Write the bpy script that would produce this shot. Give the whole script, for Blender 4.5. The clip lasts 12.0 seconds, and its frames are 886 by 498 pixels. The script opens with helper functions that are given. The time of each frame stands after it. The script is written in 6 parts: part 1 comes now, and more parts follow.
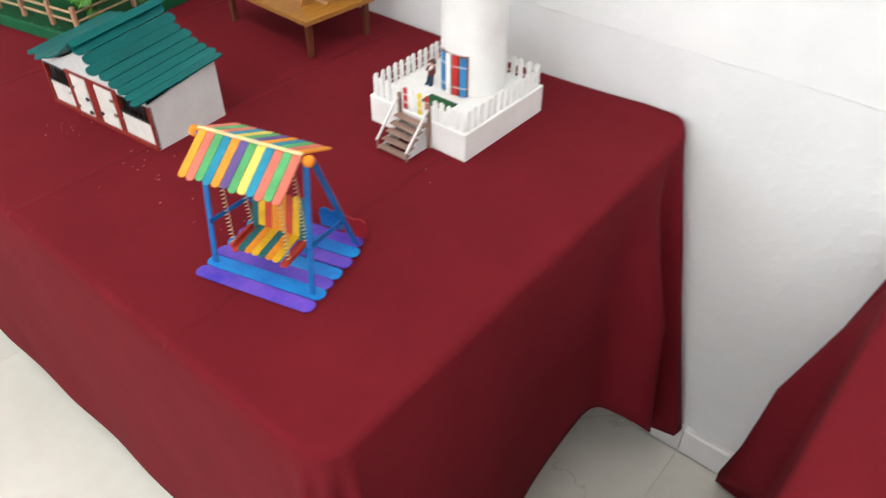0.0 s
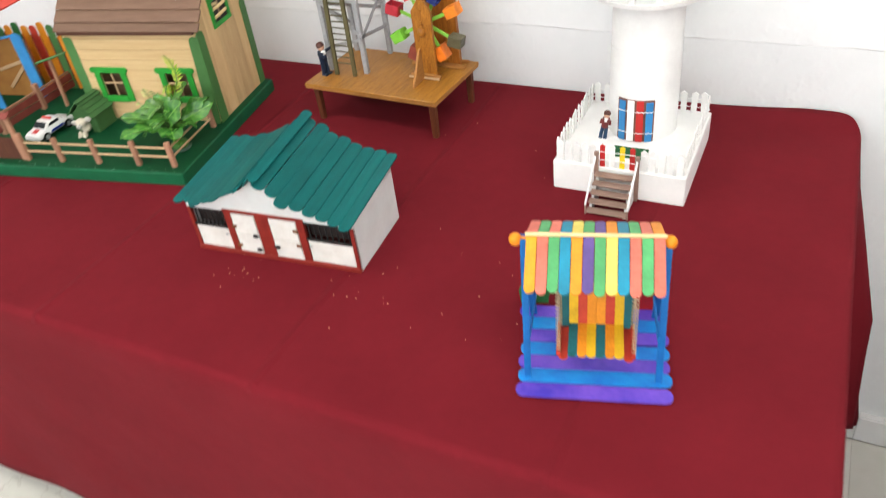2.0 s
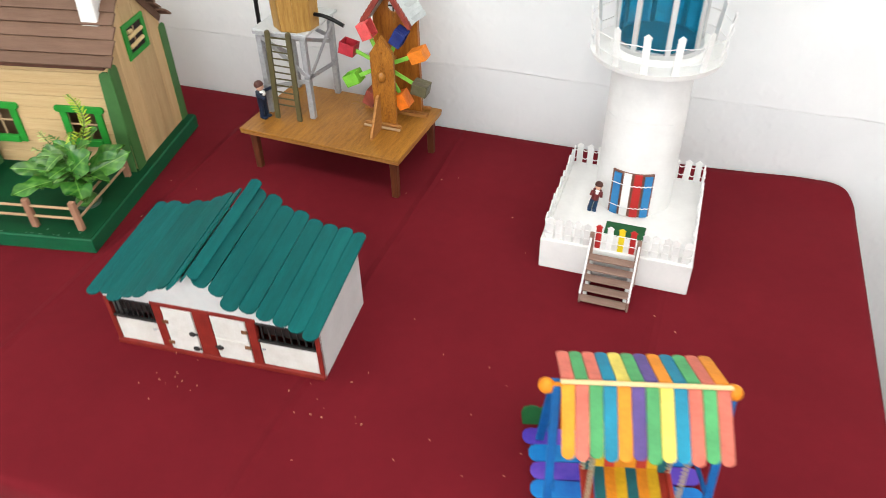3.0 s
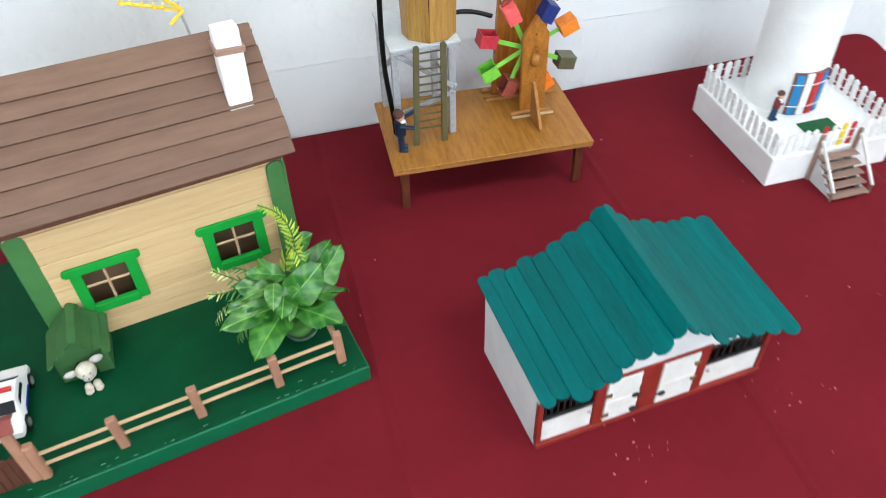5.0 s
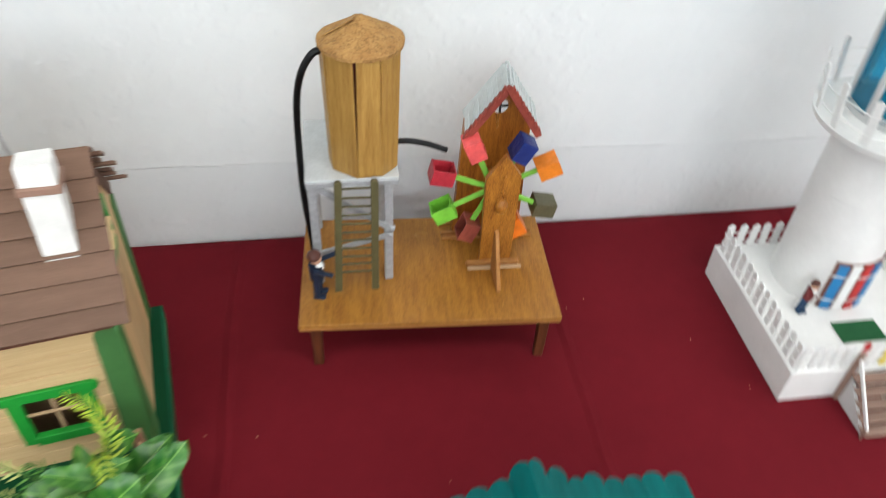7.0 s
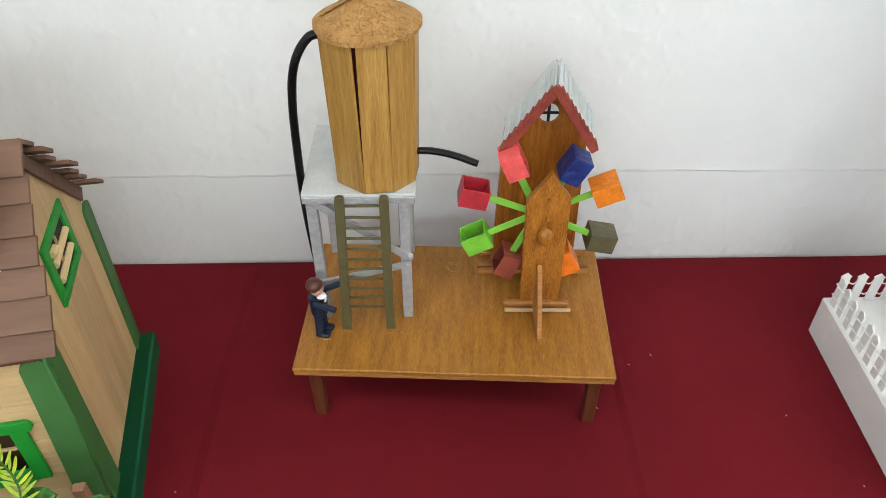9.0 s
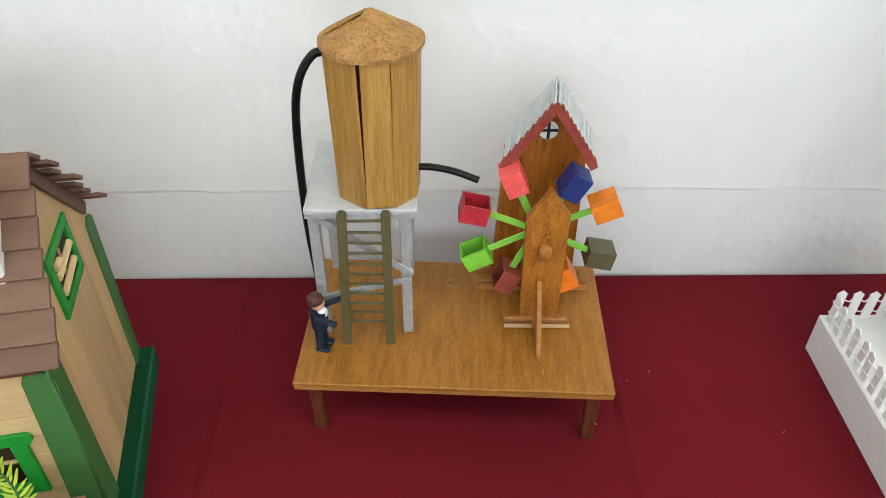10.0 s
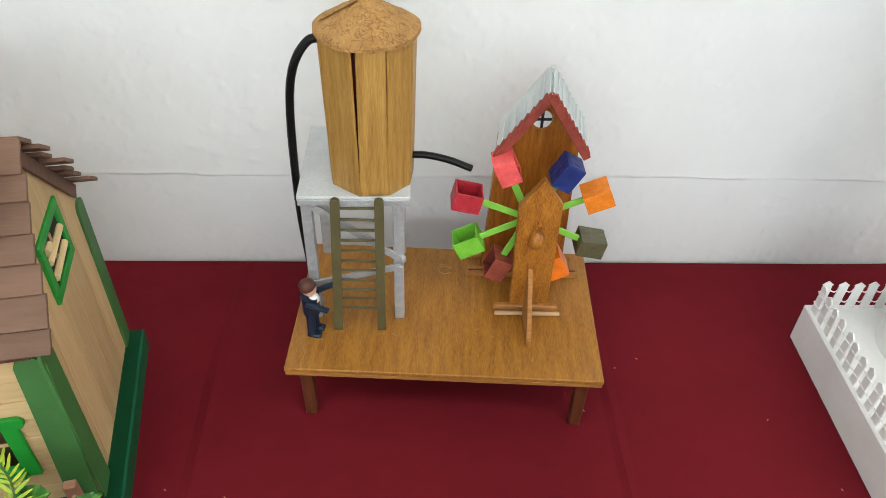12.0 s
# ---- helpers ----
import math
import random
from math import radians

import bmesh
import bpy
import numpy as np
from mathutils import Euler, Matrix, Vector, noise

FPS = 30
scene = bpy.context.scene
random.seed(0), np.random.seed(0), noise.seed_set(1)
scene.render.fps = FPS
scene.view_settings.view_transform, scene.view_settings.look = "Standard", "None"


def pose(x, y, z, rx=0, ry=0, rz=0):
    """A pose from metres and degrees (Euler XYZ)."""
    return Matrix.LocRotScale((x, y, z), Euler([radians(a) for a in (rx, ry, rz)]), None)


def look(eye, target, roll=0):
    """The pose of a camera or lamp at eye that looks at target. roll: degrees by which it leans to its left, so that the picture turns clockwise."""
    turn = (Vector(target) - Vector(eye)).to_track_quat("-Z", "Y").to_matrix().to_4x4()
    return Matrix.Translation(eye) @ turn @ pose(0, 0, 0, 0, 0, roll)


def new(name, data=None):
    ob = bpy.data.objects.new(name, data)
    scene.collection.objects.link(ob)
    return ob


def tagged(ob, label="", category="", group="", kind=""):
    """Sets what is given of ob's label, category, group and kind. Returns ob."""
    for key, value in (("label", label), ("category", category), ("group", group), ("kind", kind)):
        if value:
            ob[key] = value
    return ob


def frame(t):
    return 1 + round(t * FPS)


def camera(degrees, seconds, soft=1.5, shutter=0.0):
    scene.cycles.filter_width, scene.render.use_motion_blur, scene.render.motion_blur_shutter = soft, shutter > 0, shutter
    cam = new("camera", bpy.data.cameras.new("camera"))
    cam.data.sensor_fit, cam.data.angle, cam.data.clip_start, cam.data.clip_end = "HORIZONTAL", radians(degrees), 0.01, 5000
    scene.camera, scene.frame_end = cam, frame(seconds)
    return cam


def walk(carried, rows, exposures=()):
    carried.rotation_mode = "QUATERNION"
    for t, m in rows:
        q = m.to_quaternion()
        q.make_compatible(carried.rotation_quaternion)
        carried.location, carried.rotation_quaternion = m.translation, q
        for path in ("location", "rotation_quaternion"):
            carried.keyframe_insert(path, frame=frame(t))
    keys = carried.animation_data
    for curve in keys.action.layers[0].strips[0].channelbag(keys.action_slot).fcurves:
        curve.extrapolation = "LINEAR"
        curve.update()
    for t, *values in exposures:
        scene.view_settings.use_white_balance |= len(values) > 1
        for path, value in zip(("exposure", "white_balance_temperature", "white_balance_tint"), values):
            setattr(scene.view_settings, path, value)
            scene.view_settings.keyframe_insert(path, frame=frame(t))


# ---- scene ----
cam = camera(61.0, 12.0, 0.48, 0.5)
EXPOSURES = [(0, -0.32, 6700, 11), (0.5, -0.08, 6700, 11), (1.0, -0.04, 6700, 11), (1.5, 0.01, 6720, 10), (2.0, -0.13, 6740, 10), (2.5, -0.27, 6760, 11), (4.5, -0.16, 6050, 6),
             (5.5, -0.12, 5920, 6), (6.0, -0.12, 5920, 6), (7.0, -0.42, 6400, 8), (9.0, -0.48, 6560, 7), (12.0, -0.46, 6560, 7)]
PATH = [
    (0, (0.905, -0.937, 1.305), (-0.081, 0.232, 0.016), -0.1),
    (0.3, (0.806, -0.969, 1.279), (-0.119, 0.214, -0.039), 1.6),
    (0.5, (0.753, -1.015, 1.300), (-0.099, 0.236, -0.007), 1.0),
    (0.7, (0.699, -1.060, 1.293), (-0.060, 0.248, -0.012), 0.3),
    (1, (0.643, -1.160, 1.320), (-0.094, 0.218, 0.073), -0.6),
    (1.2, (0.616, -1.196, 1.318), (-0.108, 0.193, 0.076), 0.6),
    (1.5, (0.580, -1.199, 1.320), (-0.164, 0.157, 0.052), -0.0),
    (1.7, (0.553, -1.164, 1.319), (-0.211, 0.206, 0.079), -2.6),
    (2, (0.502, -1.096, 1.322), (-0.290, 0.279, 0.104), -7.8),
    (2.2, (0.473, -1.059, 1.332), (-0.280, 0.349, 0.128), -7.0),
    (2.5, (0.439, -1.006, 1.336), (-0.269, 0.434, 0.143), -5.8),
    (2.7, (0.414, -0.993, 1.334), (-0.238, 0.458, 0.122), -3.7),
    (4.3, (-0.141, -0.810, 1.336), (-0.081, 0.583, -0.098), 0.1),
    (4.5, (-0.205, -0.810, 1.337), (-0.076, 0.578, -0.097), 0.3),
    (4.8, (-0.298, -0.838, 1.345), (-0.033, 0.540, -0.075), -2.2),
    (5, (-0.346, -0.874, 1.350), (0.009, 0.522, -0.038), -1.9),
    (5.3, (-0.382, -0.900, 1.360), (0.060, 0.476, -0.022), 0.6),
    (5.5, (-0.393, -0.905, 1.353), (0.065, 0.471, -0.024), 1.0),
    (5.7, (-0.386, -0.904, 1.359), (0.091, 0.474, -0.010), 0.9),
    (6, (-0.391, -0.895, 1.366), (0.112, 0.498, 0.022), 1.5),
    (6.2, (-0.375, -0.875, 1.369), (0.143, 0.507, 0.019), 2.6),
    (6.5, (-0.349, -0.795, 1.360), (0.130, 0.581, -0.010), 3.2),
    (6.8, (-0.244, -0.724, 1.347), (0.063, 0.712, -0.006), 0.6),
    (7, (-0.185, -0.661, 1.331), (0.077, 0.791, -0.019), 3.3),
    (7.2, (-0.157, -0.627, 1.310), (0.045, 0.881, 0.013), 3.4),
    (8.8, (-0.117, -0.576, 1.250), (-0.130, 0.954, -0.038), -1.5),
    (9, (-0.119, -0.572, 1.251), (-0.105, 0.952, -0.044), -0.3),
    (9.5, (-0.120, -0.573, 1.253), (-0.095, 0.965, -0.025), -0.1),
    (10, (-0.123, -0.577, 1.252), (-0.096, 0.979, -0.005), 0.3),
    (10.5, (-0.122, -0.571, 1.260), (-0.085, 0.971, -0.013), 0.2),
    (11, (-0.120, -0.575, 1.256), (-0.087, 0.982, 0.001), 0.4),
    (11.5, (-0.125, -0.573, 1.254), (-0.089, 0.960, -0.031), 1.0),
    (12, (-0.128, -0.574, 1.258), (-0.063, 0.945, -0.041), 1.9),
]
walk(cam, [(t, look(eye, target, roll)) for t, eye, target, roll in PATH], EXPOSURES)

# ---- light ----
TOP, FLOOR = 0.75, 0.095
world = bpy.data.worlds.new("room_world")
scene.world = world
world.use_nodes = True
world.node_tree.nodes["Background"].inputs[0].default_value = (0.9, 0.95, 1.0, 1)
world.node_tree.nodes["Background"].inputs[1].default_value = 0.0


def area_lamp(name, m, w, h, watts, colour):
    d = bpy.data.lights.new(name, "AREA")
    d.shape, d.size, d.size_y, d.energy, d.color = "RECTANGLE", w, h, watts, colour
    ob = new(name, d)
    ob.matrix_basis = m
    return ob


LAMPS = [(lx, ly) for ly in (-1.25, -3.1) for lx in (-1.25, 0.72, 2.25)]
for lx, ly in LAMPS:
    area_lamp("ceiling_lamp", pose(lx, ly, 2.86, 0, 0, 0), 1.15, 0.55, 9.8, (1.0, 0.985, 0.97))
# broad fill from the front, placed at an unseen window added for it
area_lamp("window_daylight", pose(-0.1, -4.55, 1.75, 90, 0, 0), 4.6, 1.3, 74, (0.90, 0.96, 1.0))


# ---- materials ----
def mat(name, a, b=None, scale=30.0, rough=0.6, metal=0.0, bump=0.15, bscale=None, stretch=(1, 1, 1), vary=0.0, coat=0.0, fine=0.25, depth=0.0006, sharp=False, spec=0.3):
    """Two scales of colour noise between a and b, a fine bump, and some change from piece to piece."""
    m = bpy.data.materials.new(name)
    m.use_nodes = True
    nt = m.node_tree
    n, l = nt.nodes, nt.links
    p = n["Principled BSDF"]
    b = b or tuple(c * 0.8 for c in a)
    tc = n.new("ShaderNodeTexCoord")
    mp = n.new("ShaderNodeMapping")
    mp.inputs["Scale"].default_value = stretch
    l.new(tc.outputs["Object"], mp.inputs["Vector"])
    info = n.new("ShaderNodeObjectInfo")
    add = n.new("ShaderNodeVectorMath")
    add.operation = "MULTIPLY_ADD"
    comb = n.new("ShaderNodeCombineXYZ")
    for i in range(3):
        l.new(info.outputs["Random"], comb.inputs[i])
    l.new(comb.outputs[0], add.inputs[0])
    add.inputs[1].default_value = (7.3, 3.1, 5.7)
    l.new(mp.outputs[0], add.inputs[2])
    n1 = n.new("ShaderNodeTexNoise")
    n1.inputs["Scale"].default_value, n1.inputs["Detail"].default_value = scale, 5
    n2 = n.new("ShaderNodeTexNoise")
    n2.inputs["Scale"].default_value, n2.inputs["Detail"].default_value = scale * 7, 3
    for t in (n1, n2):
        l.new(add.outputs[0], t.inputs["Vector"])
    mixf = n.new("ShaderNodeMix")
    mixf.inputs[0].default_value = fine
    l.new(n1.outputs[0], mixf.inputs[2])
    l.new(n2.outputs[0], mixf.inputs[3])
    ramp = n.new("ShaderNodeValToRGB")
    lo, hi = (0.44, 0.56) if sharp else (0.32, 0.68)
    ramp.color_ramp.elements[0].position, ramp.color_ramp.elements[1].position = lo, hi
    ramp.color_ramp.elements[0].color, ramp.color_ramp.elements[1].color = (*a, 1), (*b, 1)
    l.new(mixf.outputs[0], ramp.inputs[0])
    col = ramp.outputs[0]
    if vary:
        hsv = n.new("ShaderNodeHueSaturation")
        rng = n.new("ShaderNodeMapRange")
        rng.inputs["To Min"].default_value, rng.inputs["To Max"].default_value = 1 - vary, 1 + vary
        l.new(info.outputs["Random"], rng.inputs[0])
        l.new(rng.outputs[0], hsv.inputs["Value"])
        l.new(col, hsv.inputs["Color"])
        col = hsv.outputs[0]
    l.new(col, p.inputs["Base Color"])
    p.inputs["Roughness"].default_value, p.inputs["Metallic"].default_value = rough, metal
    p.inputs["Coat Weight"].default_value, p.inputs["Specular IOR Level"].default_value = coat, spec
    if bump:
        nb = n.new("ShaderNodeTexNoise")
        nb.inputs["Scale"].default_value, nb.inputs["Detail"].default_value = bscale or scale * 4, 4
        l.new(add.outputs[0], nb.inputs["Vector"])
        bp = n.new("ShaderNodeBump")
        bp.inputs["Strength"].default_value, bp.inputs["Distance"].default_value = bump, depth
        l.new(nb.outputs[0], bp.inputs["Height"])
        l.new(bp.outputs[0], p.inputs["Normal"])
    return m


def crease_cloth(name, a, b, creases):
    """Woven cloth: fine weave, soft blotches and pressed folds along the table's depth."""
    m = mat(name, a, b, 9, 0.9, bump=0.25, bscale=900, fine=0.3, depth=0.0004)
    nt = m.node_tree
    n, l = nt.nodes, nt.links
    p = n["Principled BSDF"]
    p.inputs["Sheen Weight"].default_value, p.inputs["Sheen Roughness"].default_value = 0.0, 0.4
    p.inputs["Sheen Tint"].default_value = (0.9, 0.4, 0.45, 1)
    p.inputs["Specular IOR Level"].default_value = 0.1
    tc = n.new("ShaderNodeTexCoord")
    wob = n.new("ShaderNodeTexNoise")
    wob.inputs["Scale"].default_value = 4.0
    l.new(tc.outputs["Object"], wob.inputs["Vector"])
    sep = n.new("ShaderNodeSeparateXYZ")
    l.new(tc.outputs["Object"], sep.inputs[0])
    total = None

    def math_node(op, x, y=None):
        q = n.new("ShaderNodeMath")
        q.operation = op
        for i, v in enumerate((x, y)):
            if v is None:
                continue
            if hasattr(v, "is_linked"):
                l.new(v, q.inputs[i])
            else:
                q.inputs[i].default_value = v
        return q.outputs[0]
    shift = math_node("MULTIPLY", wob.outputs[0], 0.012)
    for cx in creases:
        d = math_node("ABSOLUTE", math_node("SUBTRACT", math_node("ADD", sep.outputs[0], shift), cx + 0.006))
        ridge = math_node("MAXIMUM", math_node("SUBTRACT", 1.0, math_node("DIVIDE", d, 0.007)), 0.0)
        total = ridge if total is None else math_node("ADD", total, ridge)
    big = n.new("ShaderNodeTexNoise")
    big.inputs["Scale"].default_value = 7.0
    l.new(tc.outputs["Object"], big.inputs["Vector"])
    total = math_node("MULTIPLY", total, math_node("GREATER_THAN", sep.outputs[2], TOP - 0.012))
    height = math_node("ADD", total, math_node("MULTIPLY", big.outputs[0], 2.0))
    bp = n.new("ShaderNodeBump")
    bp.inputs["Strength"].default_value, bp.inputs["Distance"].default_value = 0.7, 0.0026
    l.new(height, bp.inputs["Height"])
    old = p.inputs["Normal"].links[0].from_node
    l.new(bp.outputs[0], old.inputs["Normal"])
    return m


def specks(m):
    """Sparse grit under the paint: a second bump before the first."""
    nt = m.node_tree
    n, l = nt.nodes, nt.links
    tc = n.new("ShaderNodeTexCoord")
    nz = n.new("ShaderNodeTexNoise")
    nz.inputs["Scale"].default_value, nz.inputs["Detail"].default_value = 75, 1.2
    l.new(tc.outputs["Object"], nz.inputs["Vector"])
    crowd = n.new("ShaderNodeTexNoise")
    crowd.inputs["Scale"].default_value = 5
    l.new(tc.outputs["Object"], crowd.inputs["Vector"])
    both = n.new("ShaderNodeMath")
    both.operation = "MULTIPLY_ADD"
    both.inputs[1].default_value = 0.30
    l.new(crowd.outputs[0], both.inputs[0])
    l.new(nz.outputs[0], both.inputs[2])
    rg = n.new("ShaderNodeMapRange")
    rg.inputs["From Min"].default_value, rg.inputs["From Max"].default_value = 0.55, 1.05
    rg.interpolation_type = "SMOOTHSTEP"
    l.new(both.outputs[0], rg.inputs[0])
    bp = n.new("ShaderNodeBump")
    bp.inputs["Strength"].default_value, bp.inputs["Distance"].default_value = 0.36, 0.0020
    l.new(rg.outputs[0], bp.inputs["Height"])
    first = n["Principled BSDF"].inputs["Normal"].links[0].from_node
    l.new(bp.outputs[0], first.inputs["Normal"])


CLOTH = crease_cloth("maroon_cloth", (0.148, 0.0090, 0.0152), (0.122, 0.0072, 0.0124), (0.034, -0.300, 0.36, -0.62))
WALL = mat("white_plaster", (0.76, 0.775, 0.78), (0.69, 0.71, 0.72), 3, 0.6, bump=0.13, bscale=9, depth=0.006, fine=0.35)
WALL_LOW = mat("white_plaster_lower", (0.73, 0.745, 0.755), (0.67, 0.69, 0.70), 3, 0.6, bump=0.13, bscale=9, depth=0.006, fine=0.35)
specks(WALL)
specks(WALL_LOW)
SKIRT = mat("skirting_tile", (0.74, 0.74, 0.74), (0.66, 0.66, 0.66), 6, 0.25, bump=0.05)
TILE = mat("cream_floor_tile", (0.69, 0.68, 0.63), (0.61, 0.60, 0.55), 5, 0.16, bump=0.03, vary=0.03, coat=0.3)


def veins(m, scale=2.2, twist=0.9, width=0.006, colour=(0.36, 0.33, 0.29), amount=0.35, where="Position"):
    """Thin wandering lines of another colour: marble veins, bark cracks, dark grain."""
    nt = m.node_tree
    n, l = nt.nodes, nt.links
    p = n["Principled BSDF"]
    geo = n.new("ShaderNodeNewGeometry" if where == "Position" else "ShaderNodeTexCoord")
    nz = n.new("ShaderNodeTexNoise")
    nz.inputs["Scale"].default_value, nz.inputs["Detail"].default_value, nz.inputs["Distortion"].default_value = scale, 5, twist
    l.new(geo.outputs[where], nz.inputs["Vector"])
    off = n.new("ShaderNodeMath")
    off.operation = "SUBTRACT"
    off.inputs[1].default_value = 0.53
    l.new(nz.outputs[0], off.inputs[0])
    ab = n.new("ShaderNodeMath")
    ab.operation = "ABSOLUTE"
    l.new(off.outputs[0], ab.inputs[0])
    rg = n.new("ShaderNodeMapRange")
    rg.inputs["From Min"].default_value, rg.inputs["From Max"].default_value = 0.0, width
    rg.inputs["To Min"].default_value, rg.inputs["To Max"].default_value = amount, 0.0
    l.new(ab.outputs[0], rg.inputs[0])
    mx = n.new("ShaderNodeMix")
    mx.data_type = "RGBA"
    mx.inputs[7].default_value = (*colour, 1)
    src = p.inputs["Base Color"].links[0].from_socket
    l.new(rg.outputs[0], mx.inputs[0])
    l.new(src, mx.inputs[6])
    l.new(mx.outputs[2], p.inputs["Base Color"])


veins(TILE)
GROUT = mat("grout", (0.66, 0.65, 0.60), (0.60, 0.59, 0.54), 40, 0.9)
CEIL = mat("ceiling_paint", (0.78, 0.78, 0.77), None, 4, 0.9)
LAMP_METAL = mat("white_lamp_metal", (0.8, 0.8, 0.8), None, 20, 0.4)
OAK = mat("stained_plywood", (0.445, 0.198, 0.030), (0.200, 0.078, 0.011), 30, 0.45, bump=0.7, stretch=(7, 0.8, 7), fine=0.52, coat=0.15, vary=0.06)
OAK_H = mat("stained_plywood_edge", (0.44, 0.20, 0.055), (0.24, 0.09, 0.02), 40, 0.55, bump=0.5, stretch=(1, 1, 12), fine=0.5)
DARKOAK = mat("dark_stained_board", (0.44, 0.155, 0.020), (0.17, 0.046, 0.006), 30, 0.4, bump=0.3, stretch=(9, 9, 0.7), fine=0.45, coat=0.1)
FRONTOAK = mat("varnished_board", (0.47, 0.190, 0.028), (0.170, 0.054, 0.008), 55, 0.36, bump=0.6, stretch=(3.4, 3.4, 0.8), fine=0.6, coat=0.2, depth=0.001)
PLANK = mat("honey_wood_plank", (0.50, 0.290, 0.078), (0.27, 0.132, 0.028), 26, 0.42, bump=0.4, stretch=(11, 0.6, 11), fine=0.45, vary=0.14)
CORK = mat("cork_bark", (0.47, 0.270, 0.092), (0.31, 0.150, 0.046), 90, 0.8, bump=0.7, bscale=190, depth=0.006, fine=0.4)
veins(CORK, 190, 0.3, 0.035, (0.10, 0.045, 0.015), 0.6, "Object")
LEGWOOD = mat("dark_leg_wood", (0.14, 0.042, 0.016), (0.08, 0.022, 0.010), 60, 0.5, stretch=(4, 4, 0.6))
SILVER = mat("silver_paint", (0.50, 0.51, 0.53), (0.27, 0.275, 0.285), 240, 0.45, metal=0.3, bump=0.8, bscale=700, fine=0.6)
PLATFORM = mat("silver_white_board", (0.54, 0.56, 0.565), (0.44, 0.46, 0.465), 60, 0.5, bump=0.6, bscale=350, fine=0.5)
OLIVE = mat("olive_paint", (0.105, 0.092, 0.040), (0.075, 0.064, 0.028), 80, 0.5, bump=0.2, vary=0.08)
RUBBER = mat("black_rubber_hose", (0.004, 0.004, 0.0045), (0.007, 0.007, 0.0075), 60, 0.28, bump=0.1, spec=0.2)
GREYROOF = mat("pale_grey_roof", (0.56, 0.60, 0.60), (0.44, 0.48, 0.48), 90, 0.55, bump=0.3, vary=0.08)
REDTRIM = mat("brick_red_trim", (0.31, 0.060, 0.040), (0.20, 0.034, 0.024), 90, 0.55, bump=0.4, vary=0.1)
BARN_RED = mat("barn_red_paint", (0.24, 0.022, 0.014), (0.17, 0.014, 0.010), 90, 0.5, bump=0.3)
FOAM = mat("white_painted_card", (0.63, 0.635, 0.63), (0.54, 0.545, 0.54), 25, 0.6, bump=0.2, bscale=200)
DOORWHITE = mat("white_door_paint", (0.70, 0.69, 0.66), (0.58, 0.56, 0.52), 60, 0.5, bump=0.5, bscale=260)
BLACK = mat("black_paint", (0.012, 0.011, 0.011), (0.022, 0.02, 0.02), 60, 0.5)
HINGE = mat("brown_hinge", (0.20, 0.085, 0.035), (0.12, 0.045, 0.02), 120, 0.6)
# near-black colour standing in for the shade inside window openings
DARK = mat("interior_shade", (0.03, 0.02, 0.018), None, 30, 0.8)
TEAL = mat("teal_painted_stick", (0.0002, 0.108, 0.104), (0.0002, 0.068, 0.068), 30, 0.5, spec=0.14, bump=0.35, stretch=(0.7, 5, 5), bscale=60, vary=0.13, fine=0.45)
GREEN_BASE = mat("dark_green_card", (0.0015, 0.060, 0.020), (0.001, 0.045, 0.015), 30, 0.7, spec=0.15, bump=0.25, bscale=400)
GREEN_EDGE = mat("green_board_edge", (0.002, 0.108, 0.044), (0.0015, 0.082, 0.033), 40, 0.5, bump=0.25)
GREEN_TRIM = mat("leaf_green_trim", (0.057, 0.170, 0.047), (0.046, 0.138, 0.038), 50, 0.55, bump=0.25, vary=0.08)
GREEN_WIN = mat("bright_green_frame", (0.018, 0.29, 0.034), (0.014, 0.235, 0.027), 50, 0.5, bump=0.2)
GREEN_DOG = mat("moss_green_stick", (0.048, 0.140, 0.042), (0.038, 0.108, 0.033), 50, 0.6, bump=0.25, vary=0.07)
PINE = mat("pale_pine_plank", (0.62, 0.445, 0.235), (0.52, 0.345, 0.165), 24, 0.6, bump=0.3, stretch=(0.5, 8, 10), vary=0.05, fine=0.4)
PINE_V = mat("pale_pine_gable", (0.65, 0.455, 0.24), (0.49, 0.315, 0.145), 16, 0.55, bump=0.3, stretch=(6, 6, 0.5), vary=0.10, fine=0.35)
BROWN_ROOF = mat("brown_roof_board", (0.184, 0.105, 0.070), (0.138, 0.076, 0.050), 40, 0.65, bump=0.35, stretch=(0.6, 4, 4), vary=0.10)
CHIMNEY = mat("white_chimney_card", (0.80, 0.79, 0.77), (0.70, 0.69, 0.67), 70, 0.7, bump=0.6, bscale=220)
TAPE = mat("brown_band", (0.33, 0.20, 0.15), (0.26, 0.15, 0.11), 70, 0.7)
POSTWOOD = mat("pinkish_brown_post", (0.38, 0.20, 0.125), (0.29, 0.145, 0.088), 60, 0.65, bump=0.5, stretch=(3, 3, 0.8), vary=0.08)
DOWEL = mat("tan_dowel", (0.50, 0.335, 0.195), (0.41, 0.265, 0.15), 60, 0.6, stretch=(0.5, 5, 5))
GATEWOOD = mat("red_brown_picket", (0.115, 0.042, 0.024), (0.07, 0.024, 0.014), 60, 0.6, stretch=(5, 5, 0.8), vary=0.1)
RAILRED = mat("red_brown_rail", (0.23, 0.05, 0.038), (0.17, 0.036, 0.028), 60, 0.6, vary=0.08)
WHITE = mat("white_paint", (0.80, 0.80, 0.79), (0.72, 0.72, 0.71), 30, 0.5, bump=0.2, bscale=200)
PICKET = mat("white_picket", (0.80, 0.80, 0.79), (0.73, 0.73, 0.72), 90, 0.5, bump=0.3, vary=0.03)
